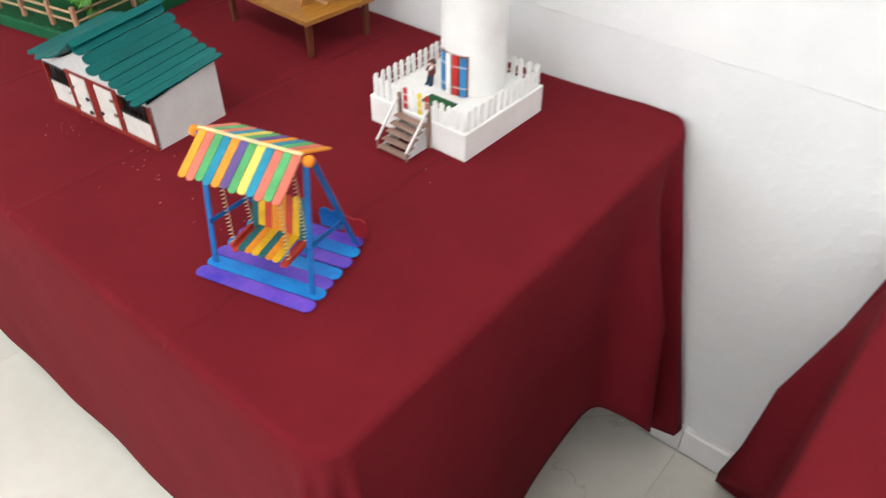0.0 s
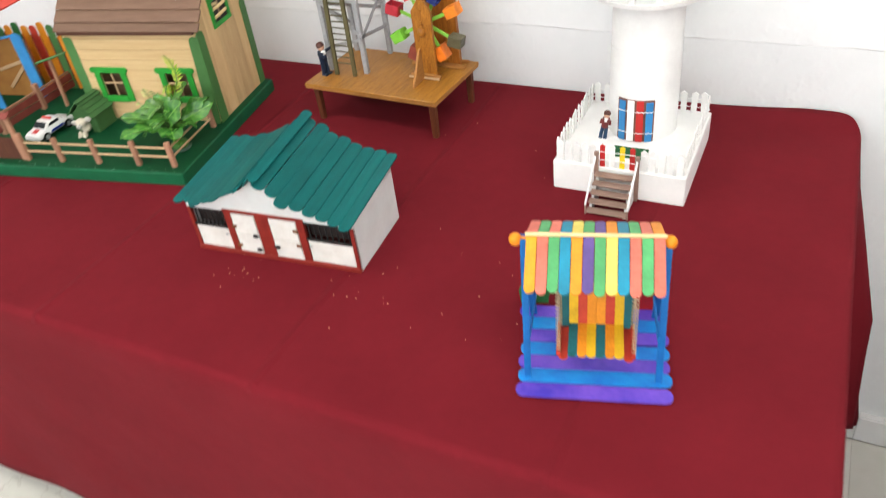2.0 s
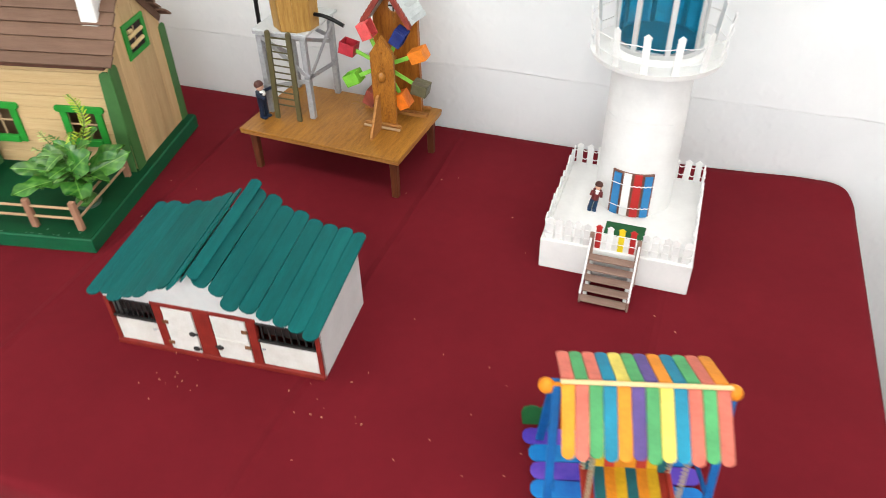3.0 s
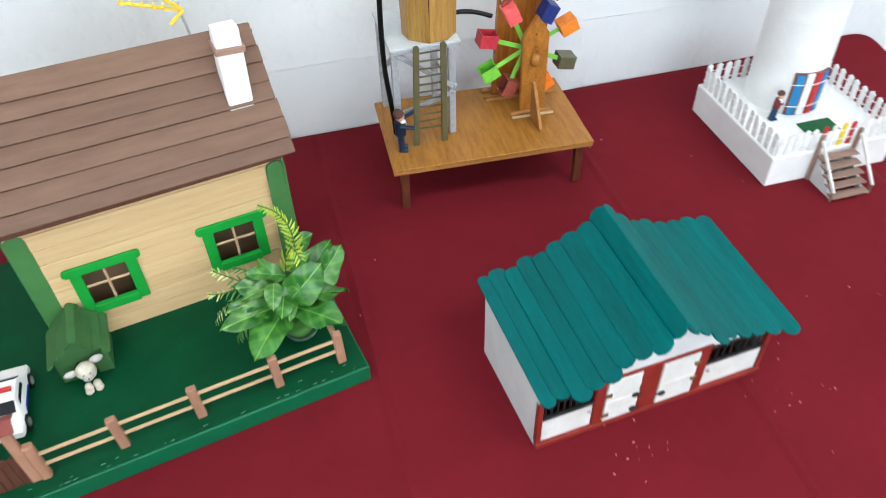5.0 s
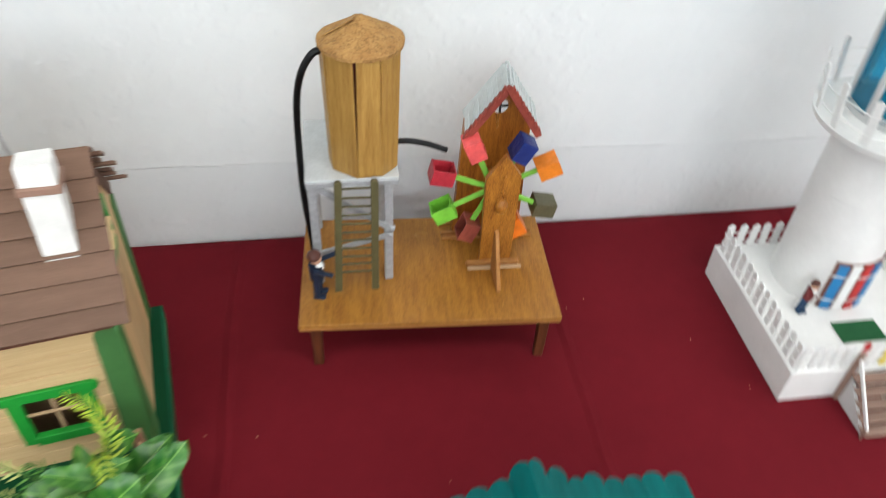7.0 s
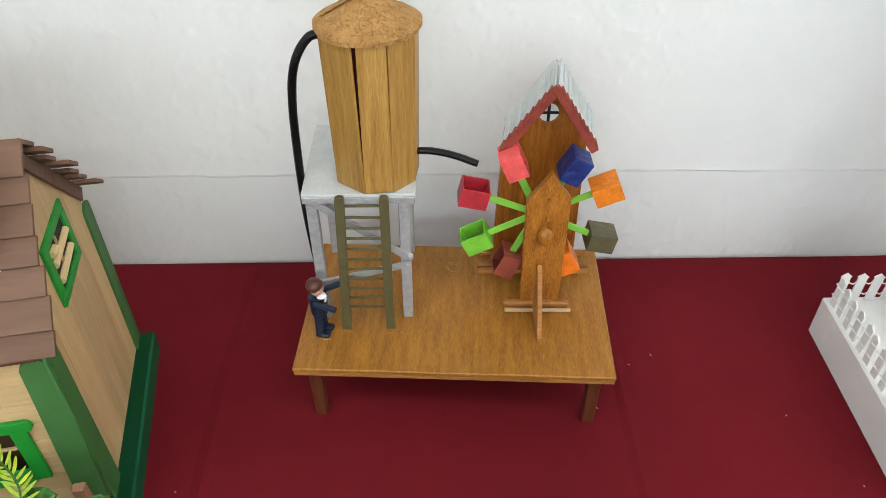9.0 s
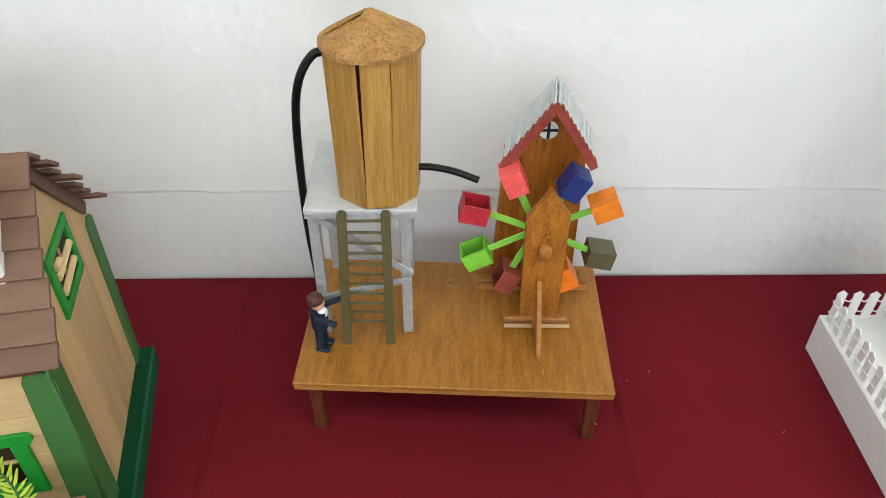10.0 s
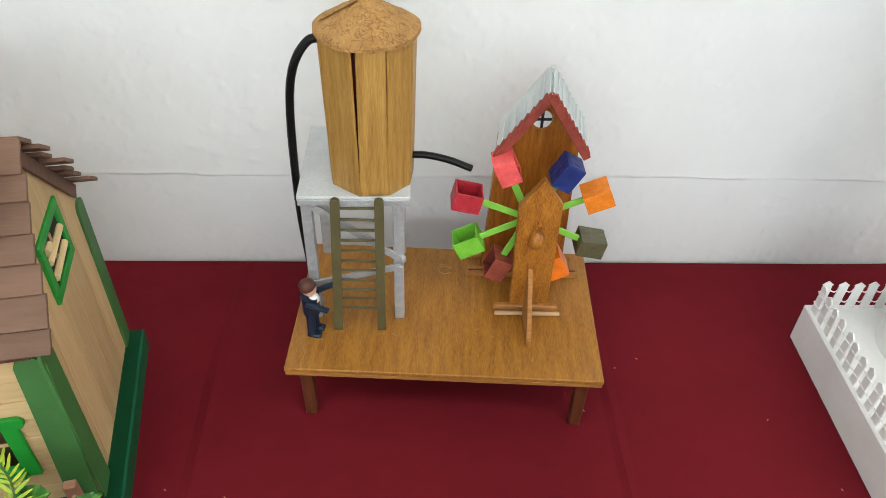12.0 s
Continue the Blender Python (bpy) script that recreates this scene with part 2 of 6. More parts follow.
STEP = mat("taupe_wood_step", (0.30, 0.195, 0.155), (0.22, 0.140, 0.110), 60, 0.65, stretch=(0.7, 4, 4), bump=0.3)
DOORBROWN = mat("brown_door_back", (0.22, 0.10, 0.075), (0.16, 0.07, 0.05), 60, 0.6)
LBLUE = mat("blue_plank", (0.030, 0.22, 0.48), (0.024, 0.17, 0.40), 60, 0.5, vary=0.04)
RED = mat("red_plank", (0.52, 0.030, 0.028), (0.43, 0.022, 0.020), 60, 0.5)
YELLOW = mat("yellow_plank", (0.78, 0.60, 0.02), (0.68, 0.50, 0.015), 60, 0.5)
MAT_GREEN = mat("green_felt", (0.015, 0.10, 0.035), None, 120, 0.9)
GREYFRAME = mat("grey_lantern_bar", (0.56, 0.56, 0.56), (0.48, 0.48, 0.48), 60, 0.45)
TANGERINE = mat("orange_wood", (0.80, 0.27, 0.012), (0.70, 0.21, 0.009), 50, 0.5, stretch=(1, 1, 1))


def dye(name, c, scale=34):
    """Dyed wood: uneven colour that takes more or less between stick and stick."""
    return mat(name, c, tuple(k * 0.66 for k in c), scale, 0.55, bump=0.3, stretch=(1.6, 1.6, 1.6), vary=0.08, fine=0.35)


DYES = {"yellow_orange": dye("dyed_amber", (0.76, 0.33, 0.020)), "coral": dye("dyed_coral", (0.66, 0.165, 0.115)),
        "green": dye("dyed_green", (0.082, 0.38, 0.135)), "blue": dye("dyed_cyan", (0.004, 0.235, 0.37)),
        "orange": dye("dyed_orange", (0.75, 0.26, 0.015)), "purple": dye("dyed_purple", (0.125, 0.075, 0.29)),
        "yellow": dye("dyed_yellow", (0.79, 0.65, 0.13)), "red": dye("dyed_red", (0.50, 0.045, 0.024)),
        "teal": dye("dyed_teal", (0.010, 0.13, 0.15)), "gold": dye("dyed_gold", (0.68, 0.40, 0.014)),
        "base_blue": mat("dyed_azure", (0.002, 0.255, 0.62), (0.006, 0.115, 0.46), 26, 0.5, bump=0.3, vary=0.05, fine=0.2),
        "violet": mat("dyed_violet", (0.165, 0.075, 0.50), (0.045, 0.026, 0.35), 24, 0.5, bump=0.3, vary=0.06, fine=0.2),
        "post_blue": dye("dyed_post_blue", (0.003, 0.135, 0.43)), "darkgreen": dye("dyed_dark_green", (0.015, 0.13, 0.03)),
        "darkred": dye("dyed_dark_red", (0.36, 0.012, 0.016))}
CREAM = mat("cream_rod", (0.74, 0.56, 0.30), (0.66, 0.48, 0.24), 60, 0.6)
BRASS = mat("brass_chain", (0.62, 0.52, 0.34), (0.42, 0.33, 0.19), 200, 0.35, metal=0.8)
FERN = mat("yellow_green_fern", (0.42, 0.46, 0.030), (0.15, 0.32, 0.025), 40, 0.45, vary=0.15)
FERN_DARK = mat("dark_fern", (0.030, 0.14, 0.020), (0.10, 0.25, 0.04), 60, 0.45, vary=0.2)
STEM = mat("plant_stem", (0.05, 0.13, 0.025), None, 60, 0.5)


def glass(name, colour, rough=0.05):
    m = bpy.data.materials.new(name)
    m.use_nodes = True
    p = m.node_tree.nodes["Principled BSDF"]
    p.inputs["Base Color"].default_value = (*colour, 1)
    p.inputs["Transmission Weight"].default_value, p.inputs["Roughness"].default_value, p.inputs["IOR"].default_value = 1.0, rough, 1.3
    return m


BLUE_GLASS = glass("blue_acrylic", (0.09, 0.56, 0.74), 0.08)


def glow(name, colour, strength):
    m = bpy.data.materials.new(name)
    m.use_nodes = True
    p = m.node_tree.nodes["Principled BSDF"]
    p.inputs["Emission Color"].default_value, p.inputs["Emission Strength"].default_value = (*colour, 1), strength
    return m


DIFFUSER = glow("lamp_diffuser", (1.0, 0.97, 0.92), 6.0)


# ---- mesh helpers ----
def place(bm, m):
    bmesh.ops.transform(bm, matrix=m, verts=bm.verts)
    return bm


def merge(*bms):
    out = bmesh.new()
    for b in bms:
        me = bpy.data.meshes.new("tmp")
        b.to_mesh(me)
        b.free()
        out.from_mesh(me)
        bpy.data.meshes.remove(me)
    return out


def box(x, y, z, sx, sy, sz, bevel=0.0006, m=None):
    """A box centred at x, y, z, with its edges eased."""
    bm = bmesh.new()
    bmesh.ops.create_cube(bm, size=1, matrix=Matrix.Translation((x, y, z)) @ Matrix.Diagonal((sx, sy, sz, 1)))
    bevel = min(bevel, min(sx, sy, sz) * 0.3)
    if bevel > 0:
        bmesh.ops.bevel(bm, geom=bm.edges[:], offset=bevel, segments=1, affect="EDGES")
    return place(bm, m) if m else bm


def slab(points, th, bevel=0.0004, m=None):
    """A plate: an outline in x, y raised by th in z."""
    bm = bmesh.new()
    f = bm.faces.new([bm.verts.new((x, y, 0)) for x, y in points])
    r = bmesh.ops.extrude_face_region(bm, geom=[f])
    bmesh.ops.translate(bm, verts=[v for v in r["geom"] if isinstance(v, bmesh.types.BMVert)], vec=(0, 0, th))
    bmesh.ops.recalc_face_normals(bm, faces=bm.faces)
    if bevel > 0:
        rim = [e for e in bm.edges if abs(e.verts[0].co.z - e.verts[1].co.z) < 1e-9]
        bmesh.ops.bevel(bm, geom=rim, offset=min(bevel, th * 0.3), segments=1, affect="EDGES")
    return place(bm, m) if m else bm


def stick_outline(length, width, round_a=True, round_b=True, n=5):
    """A craft stick along x from 0 to length: rounded ends where asked."""
    r = width / 2
    pts = []
    if round_b:
        for i in range(n + 1):
            a = -math.pi / 2 + math.pi * i / n
            pts.append((length - r * 0.8 + 0.8 * r * math.cos(a), r * math.sin(a)))
    else:
        pts += [(length, -r), (length, r)]
    if round_a:
        for i in range(n + 1):
            a = math.pi / 2 + math.pi * i / n
            pts.append((0.8 * r + 0.8 * r * math.cos(a), r * math.sin(a)))
    else:
        pts += [(0, r), (0, -r)]
    return pts


def stick(length, width, th, a=True, b=True, m=None):
    return slab(stick_outline(length, width, a, b), th, 0.0003, m)


def rod(p, q, r, seg=8):
    p, q = Vector(p), Vector(q)
    bm = bmesh.new()
    d = q - p
    m = Matrix.Translation((p + q) / 2) @ d.to_track_quat("Z", "Y").to_matrix().to_4x4()
    bmesh.ops.create_cone(bm, cap_ends=True, segments=seg, radius1=r, radius2=r, depth=d.length, matrix=m)
    return bm


def bar(p, q, w, t, up=(0, 0, 1), over=0.0, bevel=0.0004):
    """A flat bar from p to q, w wide and t thick; up tells its broad side's normal."""
    p, q = Vector(p), Vector(q)
    d = (q - p).normalized()
    n = Vector(up) - d * d.dot(Vector(up))
    n.normalize()
    s = n.cross(d)
    m = Matrix((d, s, n)).transposed().to_4x4()
    m.translation = (p + q) / 2
    return box(0, 0, 0, (q - p).length + over, w, t, bevel, m)


def cone(x, y, z, r1, r2, h, seg=32):
    bm = bmesh.new()
    bmesh.ops.create_cone(bm, cap_ends=True, segments=seg, radius1=r1, radius2=r2, depth=h, matrix=Matrix.Translation((x, y, z + h / 2)))
    return bm


def ball(x, y, z, rx, ry=None, rz=None, seg=14):
    bm = bmesh.new()
    bmesh.ops.create_uvsphere(bm, u_segments=seg, v_segments=max(6, seg // 2 + 2), radius=1, matrix=Matrix.Translation((x, y, z)) @ Matrix.Diagonal((rx, ry or rx, rz or rx, 1)))
    return bm


def smooth_line(pts, steps=8):
    """Catmull-Rom through the points."""
    P = [Vector(p) for p in pts]
    P = [2 * P[0] - P[1]] + P + [2 * P[-1] - P[-2]]
    out = []
    for i in range(1, len(P) - 2):
        a, b, c, d = P[i - 1:i + 3]
        for k in range(steps):
            t = k / steps
            out.append(0.5 * (2 * b + (c - a) * t + (2 * a - 5 * b + 4 * c - d) * t * t + (3 * b - a - 3 * c + d) * t ** 3))
    return out + [P[-2]]


def tube(line, r, seg=8):
    bm = bmesh.new()
    rings = []
    up = Vector((0.3, 0.2, 1)).normalized()
    for i, p in enumerate(line):
        d = (line[min(i + 1, len(line) - 1)] - line[max(i - 1, 0)]).normalized()
        s = d.cross(up).normalized()
        u = s.cross(d)
        rings.append([bm.verts.new(p + r * (math.cos(k * 2 * math.pi / seg) * s + math.sin(k * 2 * math.pi / seg) * u)) for k in range(seg)])
    for a, b in zip(rings, rings[1:]):
        for k in range(seg):
            bm.faces.new((a[k], a[(k + 1) % seg], b[(k + 1) % seg], b[k]))
    bm.faces.new(rings[0][::-1])
    bm.faces.new(rings[-1])
    bmesh.ops.recalc_face_normals(bm, faces=bm.faces)
    return bm


def mesh_of(name, bm, material, smooth=False, angle=35):
    me = bpy.data.meshes.new(name)
    bmesh.ops.recalc_face_normals(bm, faces=bm.faces)
    bm.to_mesh(me)
    bm.free()
    if material:
        me.materials.append(material)
    if smooth:
        me.polygons.foreach_set("use_smooth", [True] * len(me.polygons))
        me.set_sharp_from_angle(angle=radians(angle))
    return me


def part(name, bm, material, parent, label="", m=None, smooth=False):
    """Links a bmesh, or a mesh that is shared, as one mesh object under a thing or a part."""
    me = bm if isinstance(bm, bpy.types.Mesh) else mesh_of(name, bm, material, smooth)
    ob = new(name, me)
    ob.parent = parent
    if m is not None:
        ob.matrix_basis = m
    if label:
        ob["label"] = label
    return ob


def thing(name, m, label, category, group="", kind=""):
    ob = new(name)
    ob.empty_display_size = 0.02
    ob.matrix_basis = m
    return tagged(ob, label, category, group, kind)


def solid(name, pieces, label, category, m=None, group="", kind="", smooth=True):
    """One mesh of several bmeshes with their own materials."""
    me = bpy.data.meshes.new(name)
    out = bmesh.new()
    for i, (b, material) in enumerate(pieces):
        me.materials.append(material)
        for f in b.faces:
            f.material_index = i
        t = bpy.data.meshes.new("tmp")
        b.to_mesh(t)
        b.free()
        out.from_mesh(t)
        bpy.data.meshes.remove(t)
    bmesh.ops.recalc_face_normals(out, faces=out.faces)
    out.to_mesh(me)
    out.free()
    if smooth:
        me.polygons.foreach_set("use_smooth", [True] * len(me.polygons))
        me.set_sharp_from_angle(angle=radians(40))
    ob = new(name, me)
    if m is not None:
        ob.matrix_basis = m
    return tagged(ob, label, category, group, kind)


def T(x=0, y=0, z=0):
    return Matrix.Translation((x, y, z))


def R(deg, axis):
    return Matrix.Rotation(radians(deg), 4, axis)


# ---- the room ----
X0, X1, Y0, CEILING = -2.9, 3.1, -4.6, 2.9


def slab_wall(name, lo, hi, material, label):
    c = [(a + b) / 2 for a, b in zip(lo, hi)]
    s = [b - a for a, b in zip(lo, hi)]
    return tagged(new(name, mesh_of(name, box(*c, *s, 0), material)), label, "wall", kind="structure")


def rough_wall(name, lo, hi, y, material, label):
    """The plastered wall behind the table: the upper coat swells a little above its uneven lower edge."""
    bm = bmesh.new()
    nx = 1100
    cols = []
    for i in range(nx + 1):
        x = X0 + (X1 - X0) * i / nx
        w = 0.0030 * noise.noise((x * 5, 0, 3)) + 0.0016 * noise.noise((x * 21, 1, 3)) + 0.0008 * noise.noise((x * 63, 2, 3))
        lip = 0.0002 + 0.0010 * max(0.0, noise.noise((x * 11, 4, 1)) + 0.15)
        ripple = -0.0022 * math.exp(-((x + 0.462) / 0.010) ** 2) + 0.0012 * math.exp(-((x + 0.440) / 0.014) ** 2)
        row = [(0.12, lo - 0.004), (0.0004, lo + w), (0.0001, lo + w + 0.0008), (-lip, lo + w + 0.0020), (-lip * 0.7, lo + w + 0.0034), (-lip * 0.2, lo + w + 0.0065), (0, lo + w + 0.016), (ripple, lo + 0.055), (ripple, lo + 0.30), (0, lo + 0.6), (0, hi), (0.12, hi)]
        cols.append([bm.verts.new((x, y + dy, z)) for dy, z in row])
    n = len(cols[0])
    for a, b in zip(cols, cols[1:]):
        for k in range(n):
            bm.faces.new((a[k], b[k], b[(k + 1) % n], a[(k + 1) % n]))
    bm.faces.new(cols[0])
    bm.faces.new(cols[-1][::-1])
    return tagged(new(name, mesh_of(name, bm, material, True, 50)), label, "wall", kind="structure")


rough_wall("wall_north", 0.852, CEILING, 0.0035, WALL, "white rough-plastered wall with an uneven lower coat line")
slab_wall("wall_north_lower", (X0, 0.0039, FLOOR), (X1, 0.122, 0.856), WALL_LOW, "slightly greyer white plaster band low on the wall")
slab_wall("wall_west", (X0 - 0.12, Y0, FLOOR), (X0, 0.12, CEILING), WALL, "plain white plastered end wall")
slab_wall("wall_east", (X1, Y0, FLOOR), (X1 + 0.12, 0.12, CEILING), WALL, "plain white plastered end wall")
# the south wall, across the room, has a window opening added for front light
south = merge(box((X0 + X1) / 2, Y0 - 0.06, (FLOOR + 1.05) / 2, X1 - X0, 0.12, 1.05 - FLOOR, 0), box((X0 + X1) / 2, Y0 - 0.06, 2.66, X1 - X0, 0.12, 0.48, 0),
              box((X0 - 2.45) / 2, Y0 - 0.06, 1.735, -2.45 - X0, 0.12, 1.37, 0), box((X1 + 2.25) / 2, Y0 - 0.06, 1.735, X1 - 2.25, 0.12, 1.37, 0))
tagged(new("wall_south", mesh_of("wall_south", south, WALL)), "white plastered wall with an added, unseen window opening", "wall", kind="structure")
win = thing("unseen_window", T(-0.1, Y0 - 0.06, 1.735), "white framed window, unseen, added as a source of front light", "window", kind="structure")
for fx, fz, fw, fh in ((0, 0.66, 4.7, 0.05), (0, -0.66, 4.7, 0.05), (-2.325, 0, 0.05, 1.27), (2.325, 0, 0.05, 1.27), (-0.78, 0, 0.04, 1.27), (0.78, 0, 0.04, 1.27)):
    part("window_frame", box(fx, 0, fz, fw, 0.05, fh), LAMP_METAL, win)
# glowing panel added behind the unseen window
FILL_GLOW = glow("fill_glow_panel", (0.86, 0.93, 1.0), 2.0)
tagged(new("backdrop", mesh_of("backdrop", box(-0.1, Y0 - 0.4, 1.7, 6.4, 0.02, 2.6, 0), FILL_GLOW)), "glowing panel added outside the unseen window", "backdrop", kind="structure")
slab_wall("ceiling", (X0, Y0, CEILING), (X1, 0.12, CEILING + 0.12), CEIL, "plain white painted ceiling")
board = tagged(new("baseboard"), "pale glazed skirting tiles along the wall", "baseboard", kind="structure")
board.matrix_basis = T(0, 0, FLOOR)
for i in range(10):
    part("tile", merge(box(X0 + 0.3 + i * 0.6, 0.0, 0.0315, 0.5992, 0.013, 0.067, 0.0012), box(X0 + 0.3 + i * 0.6, -0.002, 0.058, 0.5992, 0.012, 0.010, 0.003)), SKIRT, board)
fl = tagged(new("floor", mesh_of("floor", box((X0 + X1) / 2, (Y0 + 0.12) / 2, FLOOR - 0.055, X1 - X0 + 0.24, 0.24 - Y0, 0.10, 0), GROUT)), "polished cream ceramic tile floor", "floor", kind="structure")
tile = mesh_of("tile", box(0, 0, 0, 0.5996, 0.5996, 0.009, 0.0002), TILE)
for i in range(10):
    for j in range(8):
        part("tile", tile, None, fl, m=T(X0 + 0.3 + 0.6 * i, -0.31 - 0.6 * j, FLOOR - 0.0045))
for lx, ly in LAMPS:
    lamp = thing("ceiling_light", T(lx, ly, CEILING), "white surface-mounted fluorescent ceiling light, switched on", "ceiling light", "ceiling lights")
    part("housing", box(0, 0, -0.012, 1.22, 0.62, 0.024, 0.004), LAMP_METAL, lamp)
    part("diffuser", box(0, 0, -0.028, 1.16, 0.57, 0.008, 0.002), DIFFUSER, lamp, "glowing white diffuser")


# ---- tables and cloths ----
def trestle(x0, x1, y0, y1, label):
    t = thing("table", T((x0 + x1) / 2, (y0 + y1) / 2, FLOOR), label, "table", "cloth-covered tables")
    w, d, h = x1 - x0, y1 - y0, TOP - FLOOR - 0.002
    part("tabletop", box(0, 0, h - 0.0125, w, d, 0.025, 0.002), OAK, t)
    for sx in (-1, 1):
        for sy in (-1, 1):
            part("leg", box(sx * (w / 2 - 0.06), sy * (d / 2 - 0.06), (h - 0.025) / 2, 0.035, 0.035, h - 0.025, 0.002), SILVER, t)


def cloth(x0, x1, y0, y1, label, seed, dip=0.045, skew=0.0):
    """A cloth over a table: flat on top, rounded over the edge, hanging in folds that flare and drop at the corners."""
    radii = {(1, 1): 0.040, (1, -1): 0.040, (-1, -1): 0.040, (-1, 1): 0.040}
    ring = []

    def side(p, q, nrm):
        n = max(2, int((Vector(q) - Vector(p)).length / 0.012))
        for i in range(n):
            ring.append((*(Vector(p).lerp(Vector(q), i / n)), *nrm))

    def corner(cx, cy, r, a0):
        for i in range(10):
            a = radians(a0 + 90 * i / 10)
            ring.append((cx + r * math.cos(a), cy + r * math.sin(a), math.cos(a), math.sin(a)))
    ra, rb, rc, rd = radii[(1, -1)], radii[(1, 1)], radii[(-1, 1)], radii[(-1, -1)]
    side((x0 + rd, y0), (x1 - ra, y0), (0, -1))
    corner(x1 - ra, y0 + ra, ra, -90)
    side((x1, y0 + ra), (x1, y1 - rb), (1, 0))
    corner(x1 - rb, y1 - rb, rb, 0)
    side((x1 - rb, y1), (x0 + rc, y1), (0, 1))
    corner(x0 + rc, y1 - rc, rc, 90)
    side((x0, y1 - rc), (x0, y0 + rd), (-1, 0))
    corner(x0 + rd, y0 + rd, rd, 180)
    N = len(ring)
    verts, faces = [], []
    mid = (y0 + y1) / 2
    half = (y1 - y0) / 2

    def spine(px):
        return min(max(px, x0 + half), x1 - half)
    K = 26
    for k in range(K):
        w = k / K
        for px, py, nx, ny in ring:
            x, y = px + (spine(px) - px) * (1 - w), py + (mid - py) * (1 - w)
            edge = min(x - x0, x1 - x, y - y0, y1 - y)
            ride = min(1, max(0, (x - x1 + 0.30) / 0.22)) * min(1, max(0, (y - y1 + 0.07) / 0.06))
            verts.append((x, y, TOP + 0.010 * ride * ride + 0.0007 * noise.noise((x * 9, y * 9, seed)) * min(1, edge / 0.03)))
    RND = 0.011
    drape = [(math.sin(a) * RND, RND * (1 - math.cos(a))) for a in (0, 0.25, 0.5, 0.78, 1.1, 1.4)]
    rows = 22
    for j in range(len(drape) + rows):
        for i, (px, py, nx, ny) in enumerate(ring):
            if j < len(drape):
                soft = 1 - 0.85 * max(0.0, ny)
                out, down = drape[j][0] * soft + RND * (1 - soft), drape[j][1]
                ride = min(1, max(0, (px - x1 + 0.30) / 0.22)) * min(1, max(0, (py - y1 + 0.07) / 0.06))
                verts.append((px + nx * (out - RND), min(py + ny * (out - RND), y1 + 0.0015), TOP - down + 0.010 * ride * ride * (1 - down / RND)))
                continue
            t = (j - len(drape) + 1) / rows
            dc = [math.exp(-((px - cx) ** 2 + (py - cy) ** 2) / 0.016) for cx in (x0, x1) for cy in (y0, y1)]
            front_c, rear_c = dc[0] + dc[2], dc[1] + dc[3]
            onside = abs(nx)
            lean = math.exp(-((py - (y1 - 0.22)) / 0.16) ** 2) * onside
            drop = 0.545 - 0.145 * lean * (1 - min(1, rear_c)) + 0.09 * front_c + dip * min(1, rear_c)
            drop += 0.004 * noise.noise((px * 6, py * 6, seed))
            flare = 0.114 * rear_c * onside + 0.05 * front_c
            s = px * 1.0 + py * 1.3
            fold = 0.010 * noise.noise((px * 5 + 3, py * 5, seed)) + 0.004 * math.sin(s * 23 + seed)
            fold *= 0.45 + 0.55 * onside
            pleat = 0.034 * front_c * math.sin(10.5 * (math.atan2(ny, abs(nx)) + 0.35)) + 0.016 * rear_c * math.sin(9 * math.atan2(ny, abs(nx)) + 1)
            groove = onside * min(1.0, t * 2) * (0.046 * math.exp(-((py - (y1 - 0.135)) / 0.032) ** 2) - 0.062 * math.exp(-((py - (y1 - 0.070)) / 0.024) ** 2))
            inward = -0.022 * (1 - onside) * (ny < 0) + 0.004 * onside
            off = t * (flare + fold + inward) + groove + math.sin(min(1, t * 3) * math.pi / 2) * pleat * (0.35 + 0.65 * t)
            verts.append((px + nx * off, min(py + ny * off, y1 + 0.0015), TOP - RND - (drop - RND) * t))
    rows_all = K + len(drape) + rows
    for k in range(rows_all - 1):
        a, b = k * N, (k + 1) * N
        for i in range(N):
            i2 = (i + 1) % N
            faces.append((a + i, b + i, b + i2, a + i2))
    # the end of the cloth runs slightly askew
    verts = [(x + skew * (mid - y) / half * min(1, max(0, (x - x1 + 0.5) / 0.4)), y, z) for x, y, z in verts]
    me = bpy.data.meshes.new("tablecloth")
    me.from_pydata(verts, [], faces)
    bm = bmesh.new()
    bm.from_mesh(me)
    bmesh.ops.remove_doubles(bm, verts=bm.verts, dist=0.0002)
    bmesh.ops.recalc_face_normals(bm, faces=bm.faces)
    if sum(f.normal.z * f.calc_area() for f in bm.faces) < 0:
        bmesh.ops.reverse_faces(bm, faces=bm.faces)
    bm.to_mesh(me)
    bm.free()
    me.materials.append(CLOTH)
    me.polygons.foreach_set("use_smooth", [True] * len(me.polygons))
    ob = tagged(new("tablecloth", me), label, "tablecloth", "tablecloths")
    s = ob.modifiers.new("cloth_thickness", "SOLIDIFY")
    s.thickness, s.offset = 0.0012, -1
    return ob


trestle(-1.57, 0.562, -0.692, -0.030, "long table hidden beneath a maroon cloth")
cloth(-1.60, 0.588, -0.725, 0.001, "maroon cotton tablecloth hanging in folds over the long table", 2.0, skew=0.005)
trestle(0.935, 2.60, -0.692, -0.030, "second long table under a maroon cloth")
cloth(0.895, 2.64, -0.725, 0.0, "maroon tablecloth on the neighbouring table, corner dipping", 7.0, 0.100)


